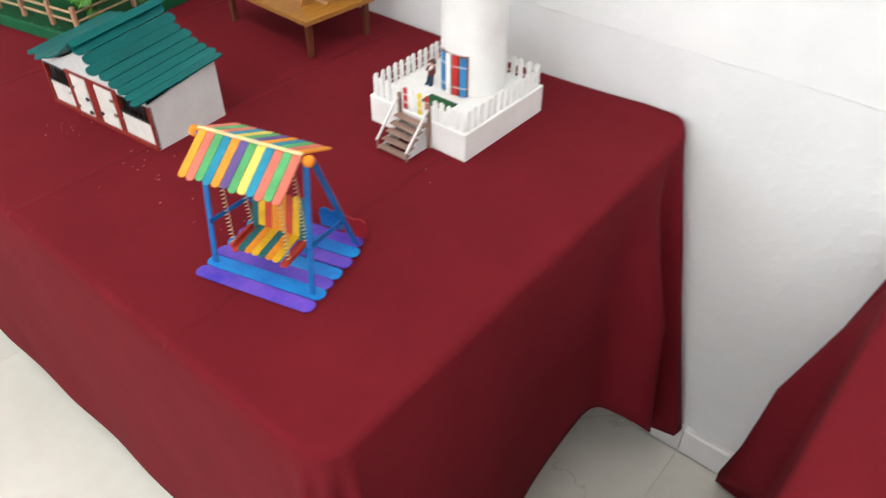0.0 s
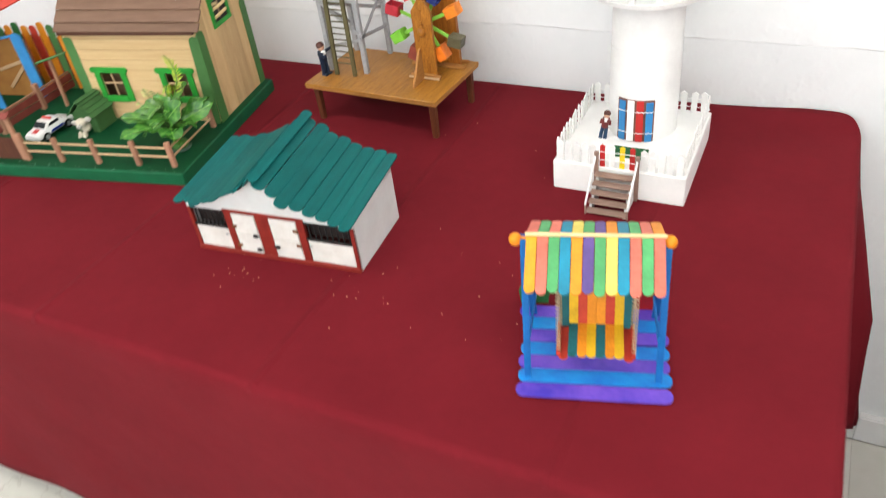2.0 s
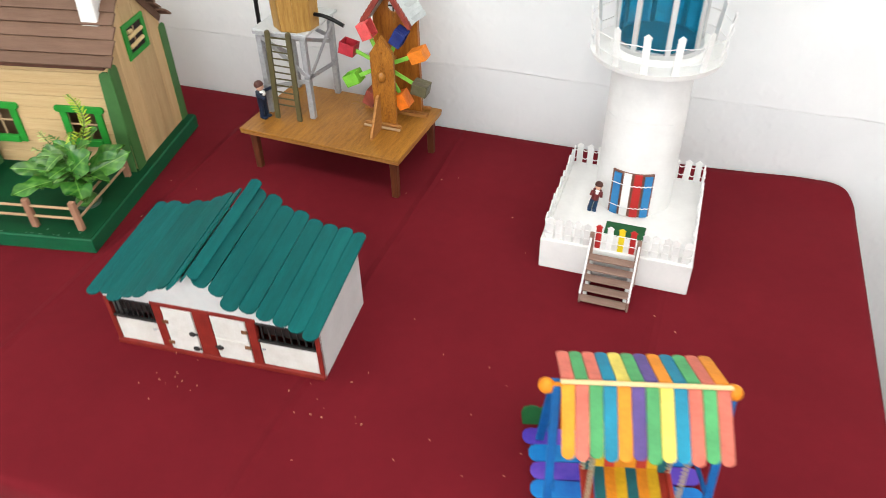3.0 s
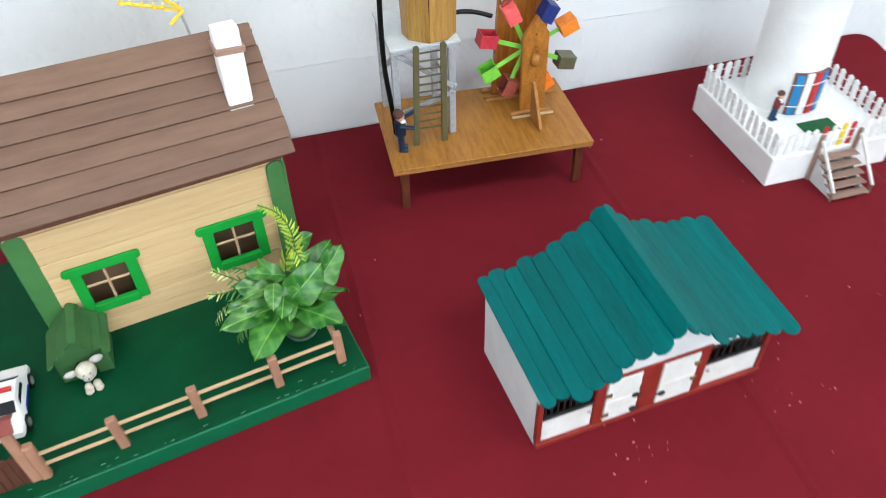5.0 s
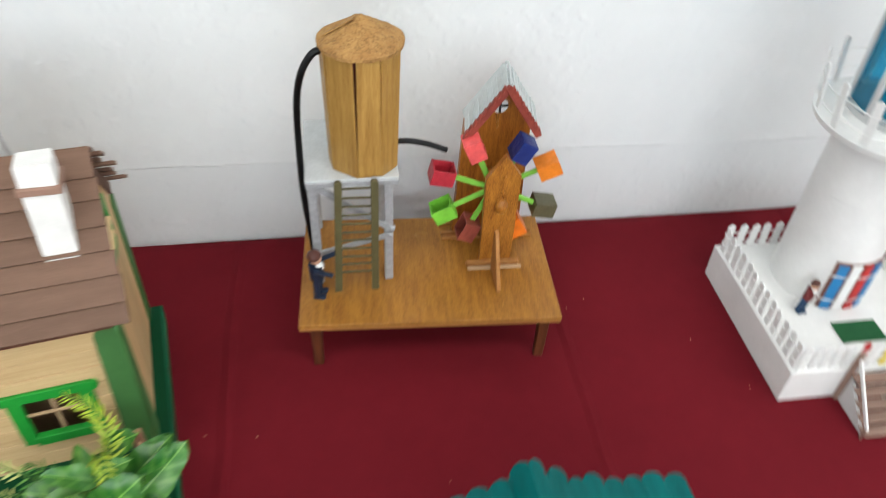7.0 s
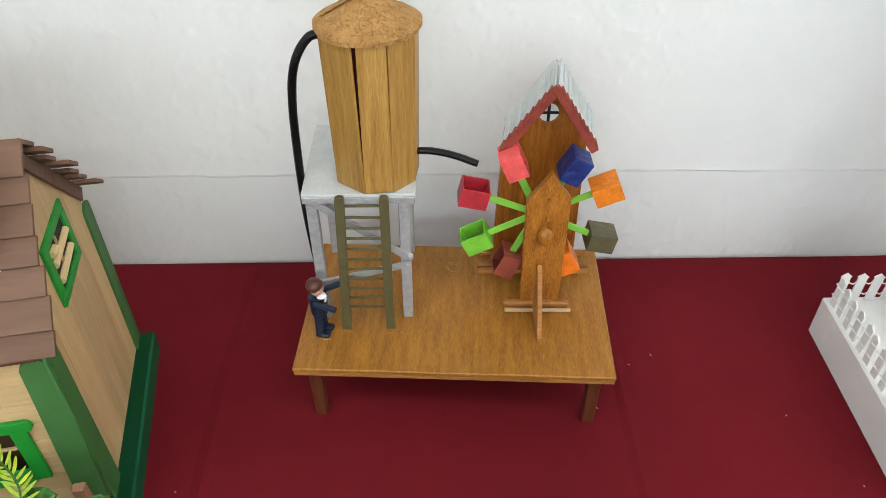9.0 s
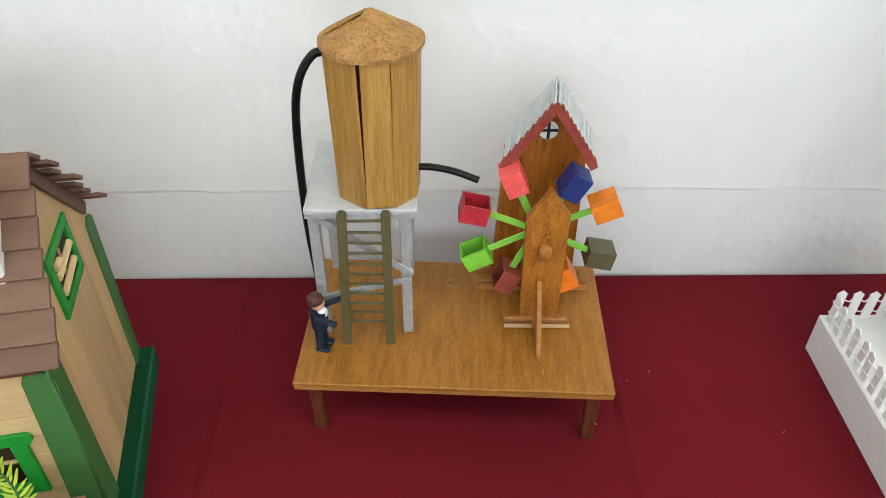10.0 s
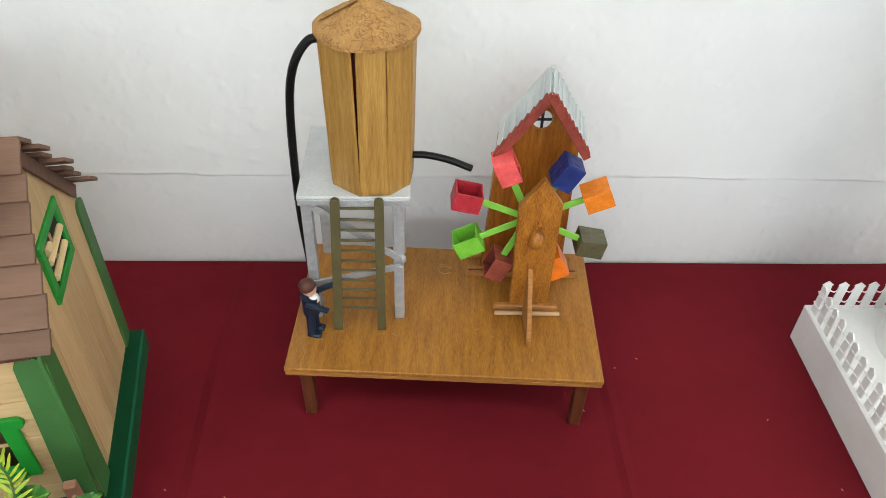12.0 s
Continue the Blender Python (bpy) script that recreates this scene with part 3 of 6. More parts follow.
# ---- swing bench ----
def make_swing():
    s = thing("swing_bench", pose(0.3, -0.645, TOP, 0, 0, 15.4), "craft-stick model garden swing with striped rainbow roof", "model swing")
    base = stick(0.15, 0.018, 0.002, m=T(0, 0, 0))
    blue, violet = mesh_of("base_stick", base, DYES["base_blue"]), mesh_of("base_stick", stick(0.15, 0.018, 0.002), DYES["violet"])
    for i in range(7):
        part("base_stick", blue if i % 2 else violet, None, s, m=pose(0.0008 * math.sin(i * 2.1) - (0.006 if i == 6 else 0), 0.009 + i * 0.0188, 0.0025, 0, 0, 0.5 * math.sin(i * 1.7)))
    for a in (0.025, 0.122):
        part("runner", stick(0.13, 0.010, 0.002, m=T(a, 0.002, 0.0003) @ R(90, "Z")), DYES["violet"], s)
    zr = 0.158
    for a, o in ((0.011, -1), (0.137, 1)):
        part("front_post", bar((a, 0.026, 0.004), (a, 0.047, zr), 0.0066, 0.0025, (0, -1, 0.1), 0.004), DYES["post_blue"], s)
        part("back_post", bar((a + 0.001 * o, 0.118, 0.004), (a + 0.001 * o, 0.055, zr), 0.0075, 0.0025, (0, 1, 0.3), 0.004), DYES["post_blue"], s)
        part("brace", bar((a - 0.0035 * o, 0.030, 0.060), (a - 0.0035 * o, 0.098, 0.048), 0.006, 0.002, (1, 0, 0), 0.004), DYES["post_blue"], s)
    part("beam", rod((0.002, 0.050, zr), (0.142, 0.050, zr), 0.0028, 10), TANGERINE, s)
    for a in (0.0035, 0.1385):
        part("end_ball", ball(a, 0.050, zr, 0.0062, seg=18), TANGERINE, s, "orange wooden bead", smooth=True)
    front = "yellow_orange coral green blue orange purple green yellow blue coral green coral".split()
    back = "coral green coral blue yellow green purple orange blue green coral orange".split()
    n = len(front)
    for i in range(n):
        a = 0.0185 + i * 0.1105 / (n - 1)
        part("roof_stick", stick(0.0555 + 0.0012 * math.sin(i * 2.3), 0.0096, 0.0018, False, True, pose(a, 0.0495, 0.1645, 0, 0, 0) @ R(-90, "Z") @ R(33, "Y")), DYES[front[i]], s, m=None)
        part("roof_stick", stick(0.0535, 0.0096, 0.0018, False, True, pose(a, 0.0505, 0.1640, 0, 0, 0) @ R(90, "Z") @ R(25, "Y")), DYES[back[i]], s, m=None)
    part("ridge_rod", rod((0.013, 0.0465, 0.1668), (0.135, 0.0465, 0.1668), 0.0018), CREAM, s)
    seat = "red teal orange gold teal orange gold red".split()
    rear = "teal gold red orange orange red gold teal".split()
    for i in range(8):
        a = 0.046 + i * 0.0088
        drop = -0.004 if i in (0, 7) else 0
        part("seat_stick", stick(0.043, 0.0088, 0.0018, False, True, T(a, 0.064, 0.043 + drop) @ R(-90, "Z") @ R(6, "Y")), DYES[seat[i]], s)
        part("backrest_stick", stick(0.050, 0.0088, 0.0018, False, True, T(a, 0.063, 0.040) @ R(90, "Z") @ R(-76, "Y")), DYES[rear[i]], s)
    for a in (0.0415, 0.112):
        part("seat_bearer", bar((a, 0.024, 0.0395), (a, 0.066, 0.041), 0.006, 0.004, (1, 0, 0)), DYES["red"], s)
        for b0, b1, z1 in ((0.028, 0.030, 0.150), (0.062, 0.056, 0.150)):
            turns, line = 22, []
            for k in range(turns * 7):
                f = k / (turns * 7 - 1)
                an = k / 7 * 2 * math.pi
                line.append(Vector((a + 0.0021 * math.cos(an), b0 + (b1 - b0) * f + 0.0021 * math.sin(an), 0.040 + (z1 - 0.040) * f)))
            part("chain", tube(line, 0.00055, 5), BRASS, s, "coiled brass chain", smooth=True)
    for a, b, key in ((0.0095, 0.136, "darkgreen"), (0.098, 0.134, "post_blue"), (0.130, 0.131, "darkred")):
        o = [(-0.015, 0), (0.015, 0), (0.017, 0.017), (0.0145, 0.024), (0.009, 0.027), (0.003, 0.026), (0, 0.0235), (-0.003, 0.026), (-0.009, 0.027), (-0.0145, 0.024), (-0.017, 0.017)]
        part("back_plaque", slab(o, 0.002, m=T(a, b, 0.0045) @ R(90, "X")), DYES[key], s, "rounded painted plaque")
    return s


make_swing()


# ---- stable ----
def make_stable():
    W, D = 0.238, 0.117
    s = thing("stable", pose(-0.183, -0.542, TOP, 0, 0, 4.8), "white model stable with teal stick roof and red trim", "model stable")
    ridge, zl, zr = 0.122, 0.083, 0.070

    def eave(a):
        return zl + (0.117 - zl) * (a / ridge) ** 1.8 if a < ridge else 0.114 - (0.114 - zr) * (a - ridge) / (W - ridge)
    th = 0.004
    up = R(90, "X")
    side = [(0, 0), (D, 0), (D, 0.090), (0, 0.081)]
    part("side_wall", slab([(x, z * 0.985) for x, z in side], th, m=Matrix(((0, 0, 1, 0), (1, 0, 0, 0), (0, 1, 0, 0), (0, 0, 0, 1)))), FOAM, s)
    part("side_wall", slab([(0, 0), (D, 0), (D, 0.086), (0, 0.068)], th, m=T(W - th) @ Matrix(((0, 0, 1, 0), (1, 0, 0, 0), (0, 1, 0, 0), (0, 0, 0, 1)))), FOAM, s)
    gable = [(th, 0.003), (W - th, 0.003), (W - th, eave(W) + 0.006), (ridge + 0.002, 0.116), (ridge, 0.124), (ridge * 0.6, eave(ridge * 0.6) + 0.004), (th, eave(0) + 0.004)]
    part("back_wall", slab(gable, th, m=T(0, D, 0) @ up), FOAM, s)
    part("floor_panel", box(W / 2, D / 2, 0.0015, W - 0.001, D - 0.001, 0.003), BARN_RED, s)
    # the front: bays from one corner to the other
    z1 = 0.066
    top = [(th, z1), (W - th, z1), (W - th, eave(W) - 0.004), (ridge + 0.062, 0.081), (ridge + 0.030, 0.094), (ridge + 0.007, 0.113), (ridge, 0.127), (ridge * 0.88, 0.114), (ridge * 0.74, 0.101), (ridge * 0.42, 0.0835), (th, 0.0765)]
    part("gable_panel", slab(top, th, m=T(0, th, 0) @ up), FOAM, s)
    part("sill_strip", box(W / 2, 0.0005, 0.0030, W, 0.007, 0.006), BARN_RED, s)
    for a, w in ((0.0025, 0.005), (0.0605, 0.010), (0.111, 0.019), (0.1655, 0.010), (W - 0.0025, 0.005)):
        part("upright", box(a, 0.0015, 0.006 + (z1 - 0.006) / 2, w, 0.0055, z1 - 0.006), BARN_RED, s)
    part("door_lintel", box(0.113, 0.0012, z1 + 0.0015, 0.117, 0.0048, 0.005), BARN_RED, s)
    for a0, a1 in ((0.005, 0.0555), (0.1705, W - 0.005)):
        c, w = (a0 + a1) / 2, a1 - a0
        pan = part("half_door", box(c, 0.0022, 0.006 + 0.0165, w - 0.001, 0.004, 0.033), DOORWHITE, s)
        part("latch", merge(box(a1 - 0.004 if a0 < 0.1 else a0 + 0.004, -0.0012, 0.030, 0.005, 0.0016, 0.0016), ball(a1 - 0.004 if a0 < 0.1 else a0 + 0.004, -0.002, 0.030, 0.0013, seg=8)), SILVER, pan, "small metal latch")
        part("window_rail", box(c, 0.0005, 0.0405, w, 0.004, 0.003), BLACK, s)
        part("window_head", box(c, 0.0010, z1 - 0.0015, w, 0.004, 0.003), BLACK, s)
        # dark sheet close behind the bars, painted as the shade inside the stable
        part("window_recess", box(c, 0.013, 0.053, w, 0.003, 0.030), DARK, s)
        for k in range(8):
            part("window_bar", rod((a0 + 0.004 + k * (w - 0.008) / 7, 0.003, 0.040), (a0 + 0.004 + k * (w - 0.008) / 7, 0.003, z1), 0.0011, 6), BLACK, s)
    for a0, a1, black, tabs in ((0.0665, 0.1005, ((1, 0.0345), (1, 0.0135)), ((-1, 0.046), (-1, 0.0165))), (0.1215, 0.1595, ((-1, 0.022),), ((1, 0.051), (1, 0.029)))):
        c, w = (a0 + a1) / 2, a1 - a0
        for zc, h in ((0.0205, 0.0285), (0.0500, 0.0295)):
            outline = [(-w / 2 + 0.0012 * noise.noise((k * 1.7, zc * 90, a0 * 50)) * 0.8, -h / 2 + h * k / 7) for k in range(8)]
            outline += [(w / 2 + 0.0012 * noise.noise((k * 1.9, zc * 70, a1 * 50)) * 0.8, h / 2 - h * k / 7) for k in range(8)]
            part("door_leaf", slab(outline, 0.005, 0.0008, m=T(c, 0.003, zc) @ R(90, "X")), DOORWHITE, s, "chipped white door leaf")
        for o, z in black:
            part("door_knob", merge(ball(c + o * (w / 2 - 0.004), -0.0030, z, 0.0040, 0.0020, 0.0030, 10), box(c + o * (w / 2 - 0.0005), -0.0026, z, 0.005, 0.0014, 0.0020)), BLACK, s, "black oval knob", smooth=True)
        for o, z in tabs:
            part("hinge", merge(box(c + o * (w / 2 - 0.0015), -0.0026, z, 0.0070, 0.0016, 0.0046), ball(c + o * (w / 2 - 0.0030), -0.0034, z, 0.0011, seg=8)), HINGE, s, "brown paper hinge")
    # roof: sticks front to back, lapped down from the ridge
    tilt = -4.5
    L = 0.150

    def along(u, span, rise, power, n=60):
        """The share of the span at which a share u of the slope's own length is reached."""
        at = [0.0]
        for k in range(n):
            at.append(at[-1] + math.hypot(span / n, rise * ((1 - k / n) ** power - (1 - (k + 1) / n) ** power)))
        return next(k for k in range(n + 1) if at[k] >= u * at[-1] - 1e-9) / n

    def course(count, span, rise, low, power, sgn, start, width, lap, steep=(), sunk=()):
        """Sticks lapped down one slope, steep at the ridge and flat at the eave."""
        for i in range(count):
            f = i / (count - 1) if steep else along(i / (count - 1), span, rise, power)
            z = low + rise * (1 - f) ** power + (sunk[i] if i < len(sunk) else -0.0005)
            slope = math.degrees(math.atan(rise * power * (1 - f) ** (power - 1) / span))
            roll = sgn * (steep[i] if i < len(steep) else slope - lap + 0.6 * math.sin(i * 1.9 + sgn))
            m = T(ridge - sgn * (start + f * span), 0.132 + 0.003 * math.sin(i * 2.7 + sgn), z) @ R(-90, "Z") @ R(-tilt * (1 if sgn > 0 else 1 + 0.1 * f), "Y") @ R(roll, "X")
            w = width * (1.12 if i < len(steep) else 1.0 if i < count - 1 else 0.75 if steep else 0.95)
            part("roof_stick", mesh_of("roof_stick", stick(L + 0.003 * math.sin(i * 1.3 + sgn), w, 0.0019), TEAL), None, s, m=m)
    course(9, 0.1145, 0.0440, 0.0940, 2.1, 1, 0.0055, 0.0180, 4.0, (52, 42), (-0.0022, -0.0018))
    course(8, 0.1090, 0.0400, 0.0915, 2.0, -1, 0.0075, 0.0170, 2.4)
    part("ridge_board", mesh_of("ridge_board", stick(L + 0.001, 0.0110, 0.0019), TEAL), None, s, m=T(ridge + 0.0040, 0.133, 0.1400) @ R(-90, "Z") @ R(-tilt, "Y") @ R(-30, "X"))
    return s


make_stable()


# ---- lighthouse ----
def picket_mesh(material, w, h, t=0.0016):
    o = [(-w / 2, 0), (w / 2, 0), (w / 2, h - w * 0.55), (w * 0.62, h - w * 0.5), (0, h), (-w * 0.62, h - w * 0.5), (-w / 2, h - w * 0.55)]
    return mesh_of("picket", slab(o, t, 0.0002, m=T(0, t / 2, 0) @ R(90, "X")), material)


def make_lighthouse():
    W, D, H = 0.172, 0.178, 0.042
    s = thing("lighthouse", T(0.217, -0.280, TOP), "white model lighthouse with picket fences and blue lantern", "model lighthouse")
    part("plinth", box(W / 2, D / 2, H / 2, W, D, H, 0.0012), WHITE, s)
    cx, cy, rad = 0.0885, 0.121, 0.0455
    zg = 0.232
    part("tower", merge(cone(cx, cy, H, rad + 0.0005, rad - 0.001, zg - H, 64)), WHITE, s, smooth=True)
    seam = [Vector((cx + (rad + 0.0002) * math.cos(a), cy + (rad + 0.0002) * math.sin(a), H + 0.124 + 0.002 * math.sin(a * 3))) for a in [radians(200 + 4 * k) for k in range(30)]]
    part("seam", tube(seam, 0.0003, 5), WHITE, s, smooth=True)
    # deck fence
    pk = picket_mesh(PICKET, 0.0078, 0.0315)
    sides = [((0.004, 0.004), (0.004, D - 0.004), 13, (-1, 0)), ((W - 0.004, 0.004), (W - 0.004, D - 0.004), 12, (1, 0)), ((0.004, D - 0.004), (W - 0.004, D - 0.004), 12, (0, 1)), ((0.004, 0.004), (0.058, 0.004), 5, (0, -1)), ((0.112, 0.004), (W - 0.004, 0.004), 5, (0, -1))]
    threads, spots = [], []
    for (ax, ay), (bx, by), count, (nx, ny) in sides:
        for z in (H + 0.0085, H + 0.0205):
            line = []
            for k in range(count * 6 + 1):
                f = k / (count * 6)
                out = 0.0005 + 0.0014 * math.cos(2 * math.pi * (f * count - 0.5))
                line.append(Vector((ax + (bx - ax) * f + nx * out, ay + (by - ay) * f + ny * out, z - 0.0011 * math.cos(2 * math.pi * f * count))))
            threads.append(tube(line, 0.00062, 6))
        for k in range(count):
            f = (k + 0.5) / count
            spots.append((ax + (bx - ax) * f, ay + (by - ay) * f, 90 if nx else 0))
    fence = part("deck_fence", merge(*threads), WHITE, s, "white picket fence woven with two threads", smooth=True)
    for i, (x, y, rz) in enumerate(spots):
        part("picket", pk, None, fence, m=pose(x, y, H - 0.0008, 1.5 * math.sin(i * 1.7), 2 * math.sin(i * 2.9), rz + 3 * math.sin(i * 1.1)))
    gate = part("gate", merge(*[rod((0.062, 0.002, z), (0.108, 0.002, z), 0.0006, 6) for z in (H + 0.010, H + 0.022)]), WHITE, s, "coloured picket gate")
    for k, m in enumerate((RED, PICKET, YELLOW, RED)):
        part("picket", picket_mesh(m, 0.0064, 0.033), None, gate, m=T(0.0655 + k * 0.0128, 0.003, H - 0.0005))
    # stairs
    flank = [(0, 0), (0.041, 0), (0.036, 0.004), (0.003, H - 0.011), (0, H - 0.011)]
    on_edge = Matrix(((0, 0, 1, 0), (-1, 0, 0, 0), (0, 1, 0, 0), (0, 0, 0, 1)))
    st = part("stairs", slab(flank, 0.004, m=T(0.0605, -0.0045, 0) @ on_edge), FOAM, s, "taupe wooden stairs with white handrails")
    part("stringer", slab(flank, 0.004, m=T(0.1055, -0.0045, 0) @ on_edge), FOAM, st, "pale card stringer")
    for k in range(5):
        z, y = H - 0.005 - k * 0.0080, -0.0095 - k * 0.0088
        part("tread", box(0.085, y, z, 0.051, 0.0115, 0.0022), STEP, st)
        part("riser", box(0.085, y + 0.004, z - 0.0044, 0.041, 0.0014, 0.0068), STEP, st)
    for x in (0.0592, 0.1115):
        part("post", box(x, -0.0022, (H + 0.024) / 2, 0.0052, 0.0042, H + 0.024, 0.0006), STEP, st, "taupe gate post")
    for x in (0.0585, 0.112):
        part("handrail", bar((x, -0.0045, H + 0.018), (x, -0.049, 0.014), 0.0042, 0.0022, (1, 0, 0)), WHITE, st)
        part("newel", bar((x, -0.0475, 0.0), (x, -0.0475, 0.016), 0.003, 0.002, (1, 0, 0)), STEP, st)
    # curved door of five planks
    door = part("door", arc_plate(cx, cy, rad + 0.0002, rad + 0.0022, -120, -60, H + 0.0005, H + 0.060), DOORBROWN, s, "brown door with coloured planks")
    for k, m in enumerate((LBLUE, PICKET, RED, LBLUE)):
        a = -116 + k * 14.2
        part("plank", arc_plate(cx, cy, rad + 0.0024, rad + 0.0042, a, a + 10.5, H + 0.0012, H + 0.058 + (0.002 if k in (1, 2) else 0)), m, door)
    for z in (H + 0.014, H + 0.045):
        part("wire", tube([Vector((cx + (rad + 0.0048) * math.cos(radians(a)), cy + (rad + 0.0048) * math.sin(radians(a)), z + 0.0008 * math.sin(a))) for a in range(-122, -59, 3)], 0.0006, 5), PICKET, door)
    # gallery and lantern
    gz, gr = zg, 0.0715
    gal = part("gallery", merge(cone(cx, cy, gz - 0.001, gr - 0.001, gr + 0.001, 0.006, 64), cone(cx, cy, gz - 0.003, rad + 0.002, gr - 0.006, 0.003, 48)), WHITE, s, "round white gallery with a picket rail", smooth=True)
    pg = picket_mesh(PICKET, 0.0075, 0.046)
    n = 14
    for k in range(n):
        a = 360 * k / n + 8
        part("picket", pg, None, gal, m=pose(cx + (gr - 0.002) * math.cos(radians(a)), cy + (gr - 0.002) * math.sin(radians(a)), gz + 0.003, 0, 0, a + 90) @ R(6, "X"))
    for z, dr in ((gz + 0.016, 0.0), (gz + 0.034, 0.002)):
        part("wire", tube([Vector((cx + (gr + dr) * math.cos(radians(a)), cy + (gr + dr) * math.sin(radians(a)), z + 0.0008 * math.sin(a * 0.2))) for a in range(0, 361, 6)], 0.0006, 5), WHITE, gal, smooth=True)
    lz, lh, lr = gz + 0.011, 0.098, 0.0455
    part("lantern_kerb", cone(cx, cy, gz + 0.003, lr + 0.006, lr + 0.003, 0.008, 48), WHITE, gal, smooth=True)
    lan = part("lantern", cone(cx, cy, lz, lr + 0.002, lr + 0.002, 0.005, 32), GREYFRAME, s, "grey-barred lantern room with blue panes")
    part("top_ring", cone(cx, cy, lz + lh - 0.006, lr + 0.003, lr + 0.003, 0.006, 32), GREYFRAME, lan)
    for k in range(8):
        a0, a1 = radians(45 * k + 17), radians(45 * (k + 1) + 17)
        p, q = Vector((cx + lr * math.cos(a0), cy + lr * math.sin(a0), lz + 0.004)), Vector((cx + lr * math.cos(a1), cy + lr * math.sin(a1), lz + 0.004))
        part("bar", bar(p, p + Vector((0, 0, lh - 0.008)), 0.0055, 0.004, (math.cos(a0), math.sin(a0), 0)), GREYFRAME, lan)
        mid = (p + q) / 2 + Vector((0, 0, (lh - 0.008) / 2))
        part("pane", box(0, 0, 0, (q - p).length - 0.003, 0.0012, lh - 0.012, 0.0002, T(*mid) @ R(math.degrees((a0 + a1) / 2) + 90, "Z")), BLUE_GLASS, lan, "blue acrylic pane")
    part("roof", merge(cone(cx, cy, lz + lh, lr + 0.011, lr + 0.009, 0.004, 40), cone(cx, cy, lz + lh + 0.004, lr + 0.006, 0.004, 0.034, 40), ball(cx, cy, lz + lh + 0.042, 0.006)), WHITE, s, "white conical cap", smooth=True)
    tagged(new("door_mat", mesh_of("door_mat", box(0.308, -0.238, TOP + H + 0.0012, 0.046, 0.026, 0.002), MAT_GREEN)), "dark green felt mat on the white deck", "mat")
    return s


def arc_plate(cx, cy, r0, r1, a0, a1, z0, z1):
    """A curved plate between two radii and two angles (degrees)."""
    bm = bmesh.new()
    n = max(2, int(abs(a1 - a0) / 4))
    cols = []
    for i in range(n + 1):
        a = radians(a0 + (a1 - a0) * i / n)
        c, d = math.cos(a), math.sin(a)
        cols.append([bm.verts.new((cx + r * c, cy + r * d, z)) for r, z in ((r0, z0), (r1, z0), (r1, z1), (r0, z1))])
    for p, q in zip(cols, cols[1:]):
        for k in range(4):
            bm.faces.new((p[k], q[k], q[(k + 1) % 4], p[(k + 1) % 4]))
    bm.faces.new(cols[0])
    bm.faces.new(cols[-1][::-1])
    bmesh.ops.recalc_face_normals(bm, faces=bm.faces)
    return bm


make_lighthouse()


# ---- low wooden stand with water tower and water wheel ----
ST = 0.817
stand = thing("wooden_stand", pose(-0.229, -0.197, TOP, 0, 0, -3.1), "low stained plywood stand on four short legs", "wooden stand")
part("top", box(0.1207, 0.0725, ST - TOP - 0.0022, 0.2425, 0.1475, 0.0044, 0.0008), OAK, stand)
part("edge_ply", box(0.1207, 0.0725, ST - TOP - 0.0064, 0.2415, 0.1465, 0.0038, 0.0006), OAK_H, stand, "rough plywood edge")
for a, b in ((0.0135, 0.012), (0.229, 0.012), (0.0135, 0.134), (0.229, 0.134)):
    m = T(a, b, 0) @ Matrix.Diagonal((1, 1, 1, 1))
    leg = box(0, 0, (ST - TOP - 0.0083) / 2, 0.0105, 0.0095, ST - TOP - 0.0083, 0.0008)
    for v in leg.verts:
        if v.co.z < 0.02:
            v.co.x *= 0.85
            v.co.y *= 0.85
    part("leg", place(leg, m), LEGWOOD, stand)


GLUE = mat("dried_glue", (0.46, 0.25, 0.08), (0.34, 0.16, 0.04), 120, 0.2, bump=0.5, coat=0.5)
for gx, gy, gr in ((0.118, 0.118, 0.0065), (0.118, 0.117, 0.0052)):
    part("glue_ring", tube([Vector((gx + gr * math.cos(radians(a)) * (1 + 0.05 * math.sin(a)), gy + gr * 0.9 * math.sin(radians(a)), ST - TOP + 0.0001)) for a in range(20, 330, 12)], 0.0005, 5), GLUE, stand, "ring of dried glue", smooth=True)
for gx, gy, ga, gl in ((0.080, 0.038, -30, 0.006), (0.037, 0.0385, 0, 0.007), (0.071, 0.0385, 10, 0.007), (0.146, 0.048, 20, 0.005), (0.189, 0.018, 80, 0.006), (0.150, 0.070, -20, 0.004), (0.021, 0.030, 0, 0.008), (0.158, 0.040, 40, 0.003)):
    blob = ball(0, 0, 0, gl / 2, 0.0009, 0.0003, 10)
    part("glue_mark", place(blob, T(gx, gy, ST - TOP) @ R(ga, "Z")), GLUE, stand, "smear of dried glue", smooth=True)


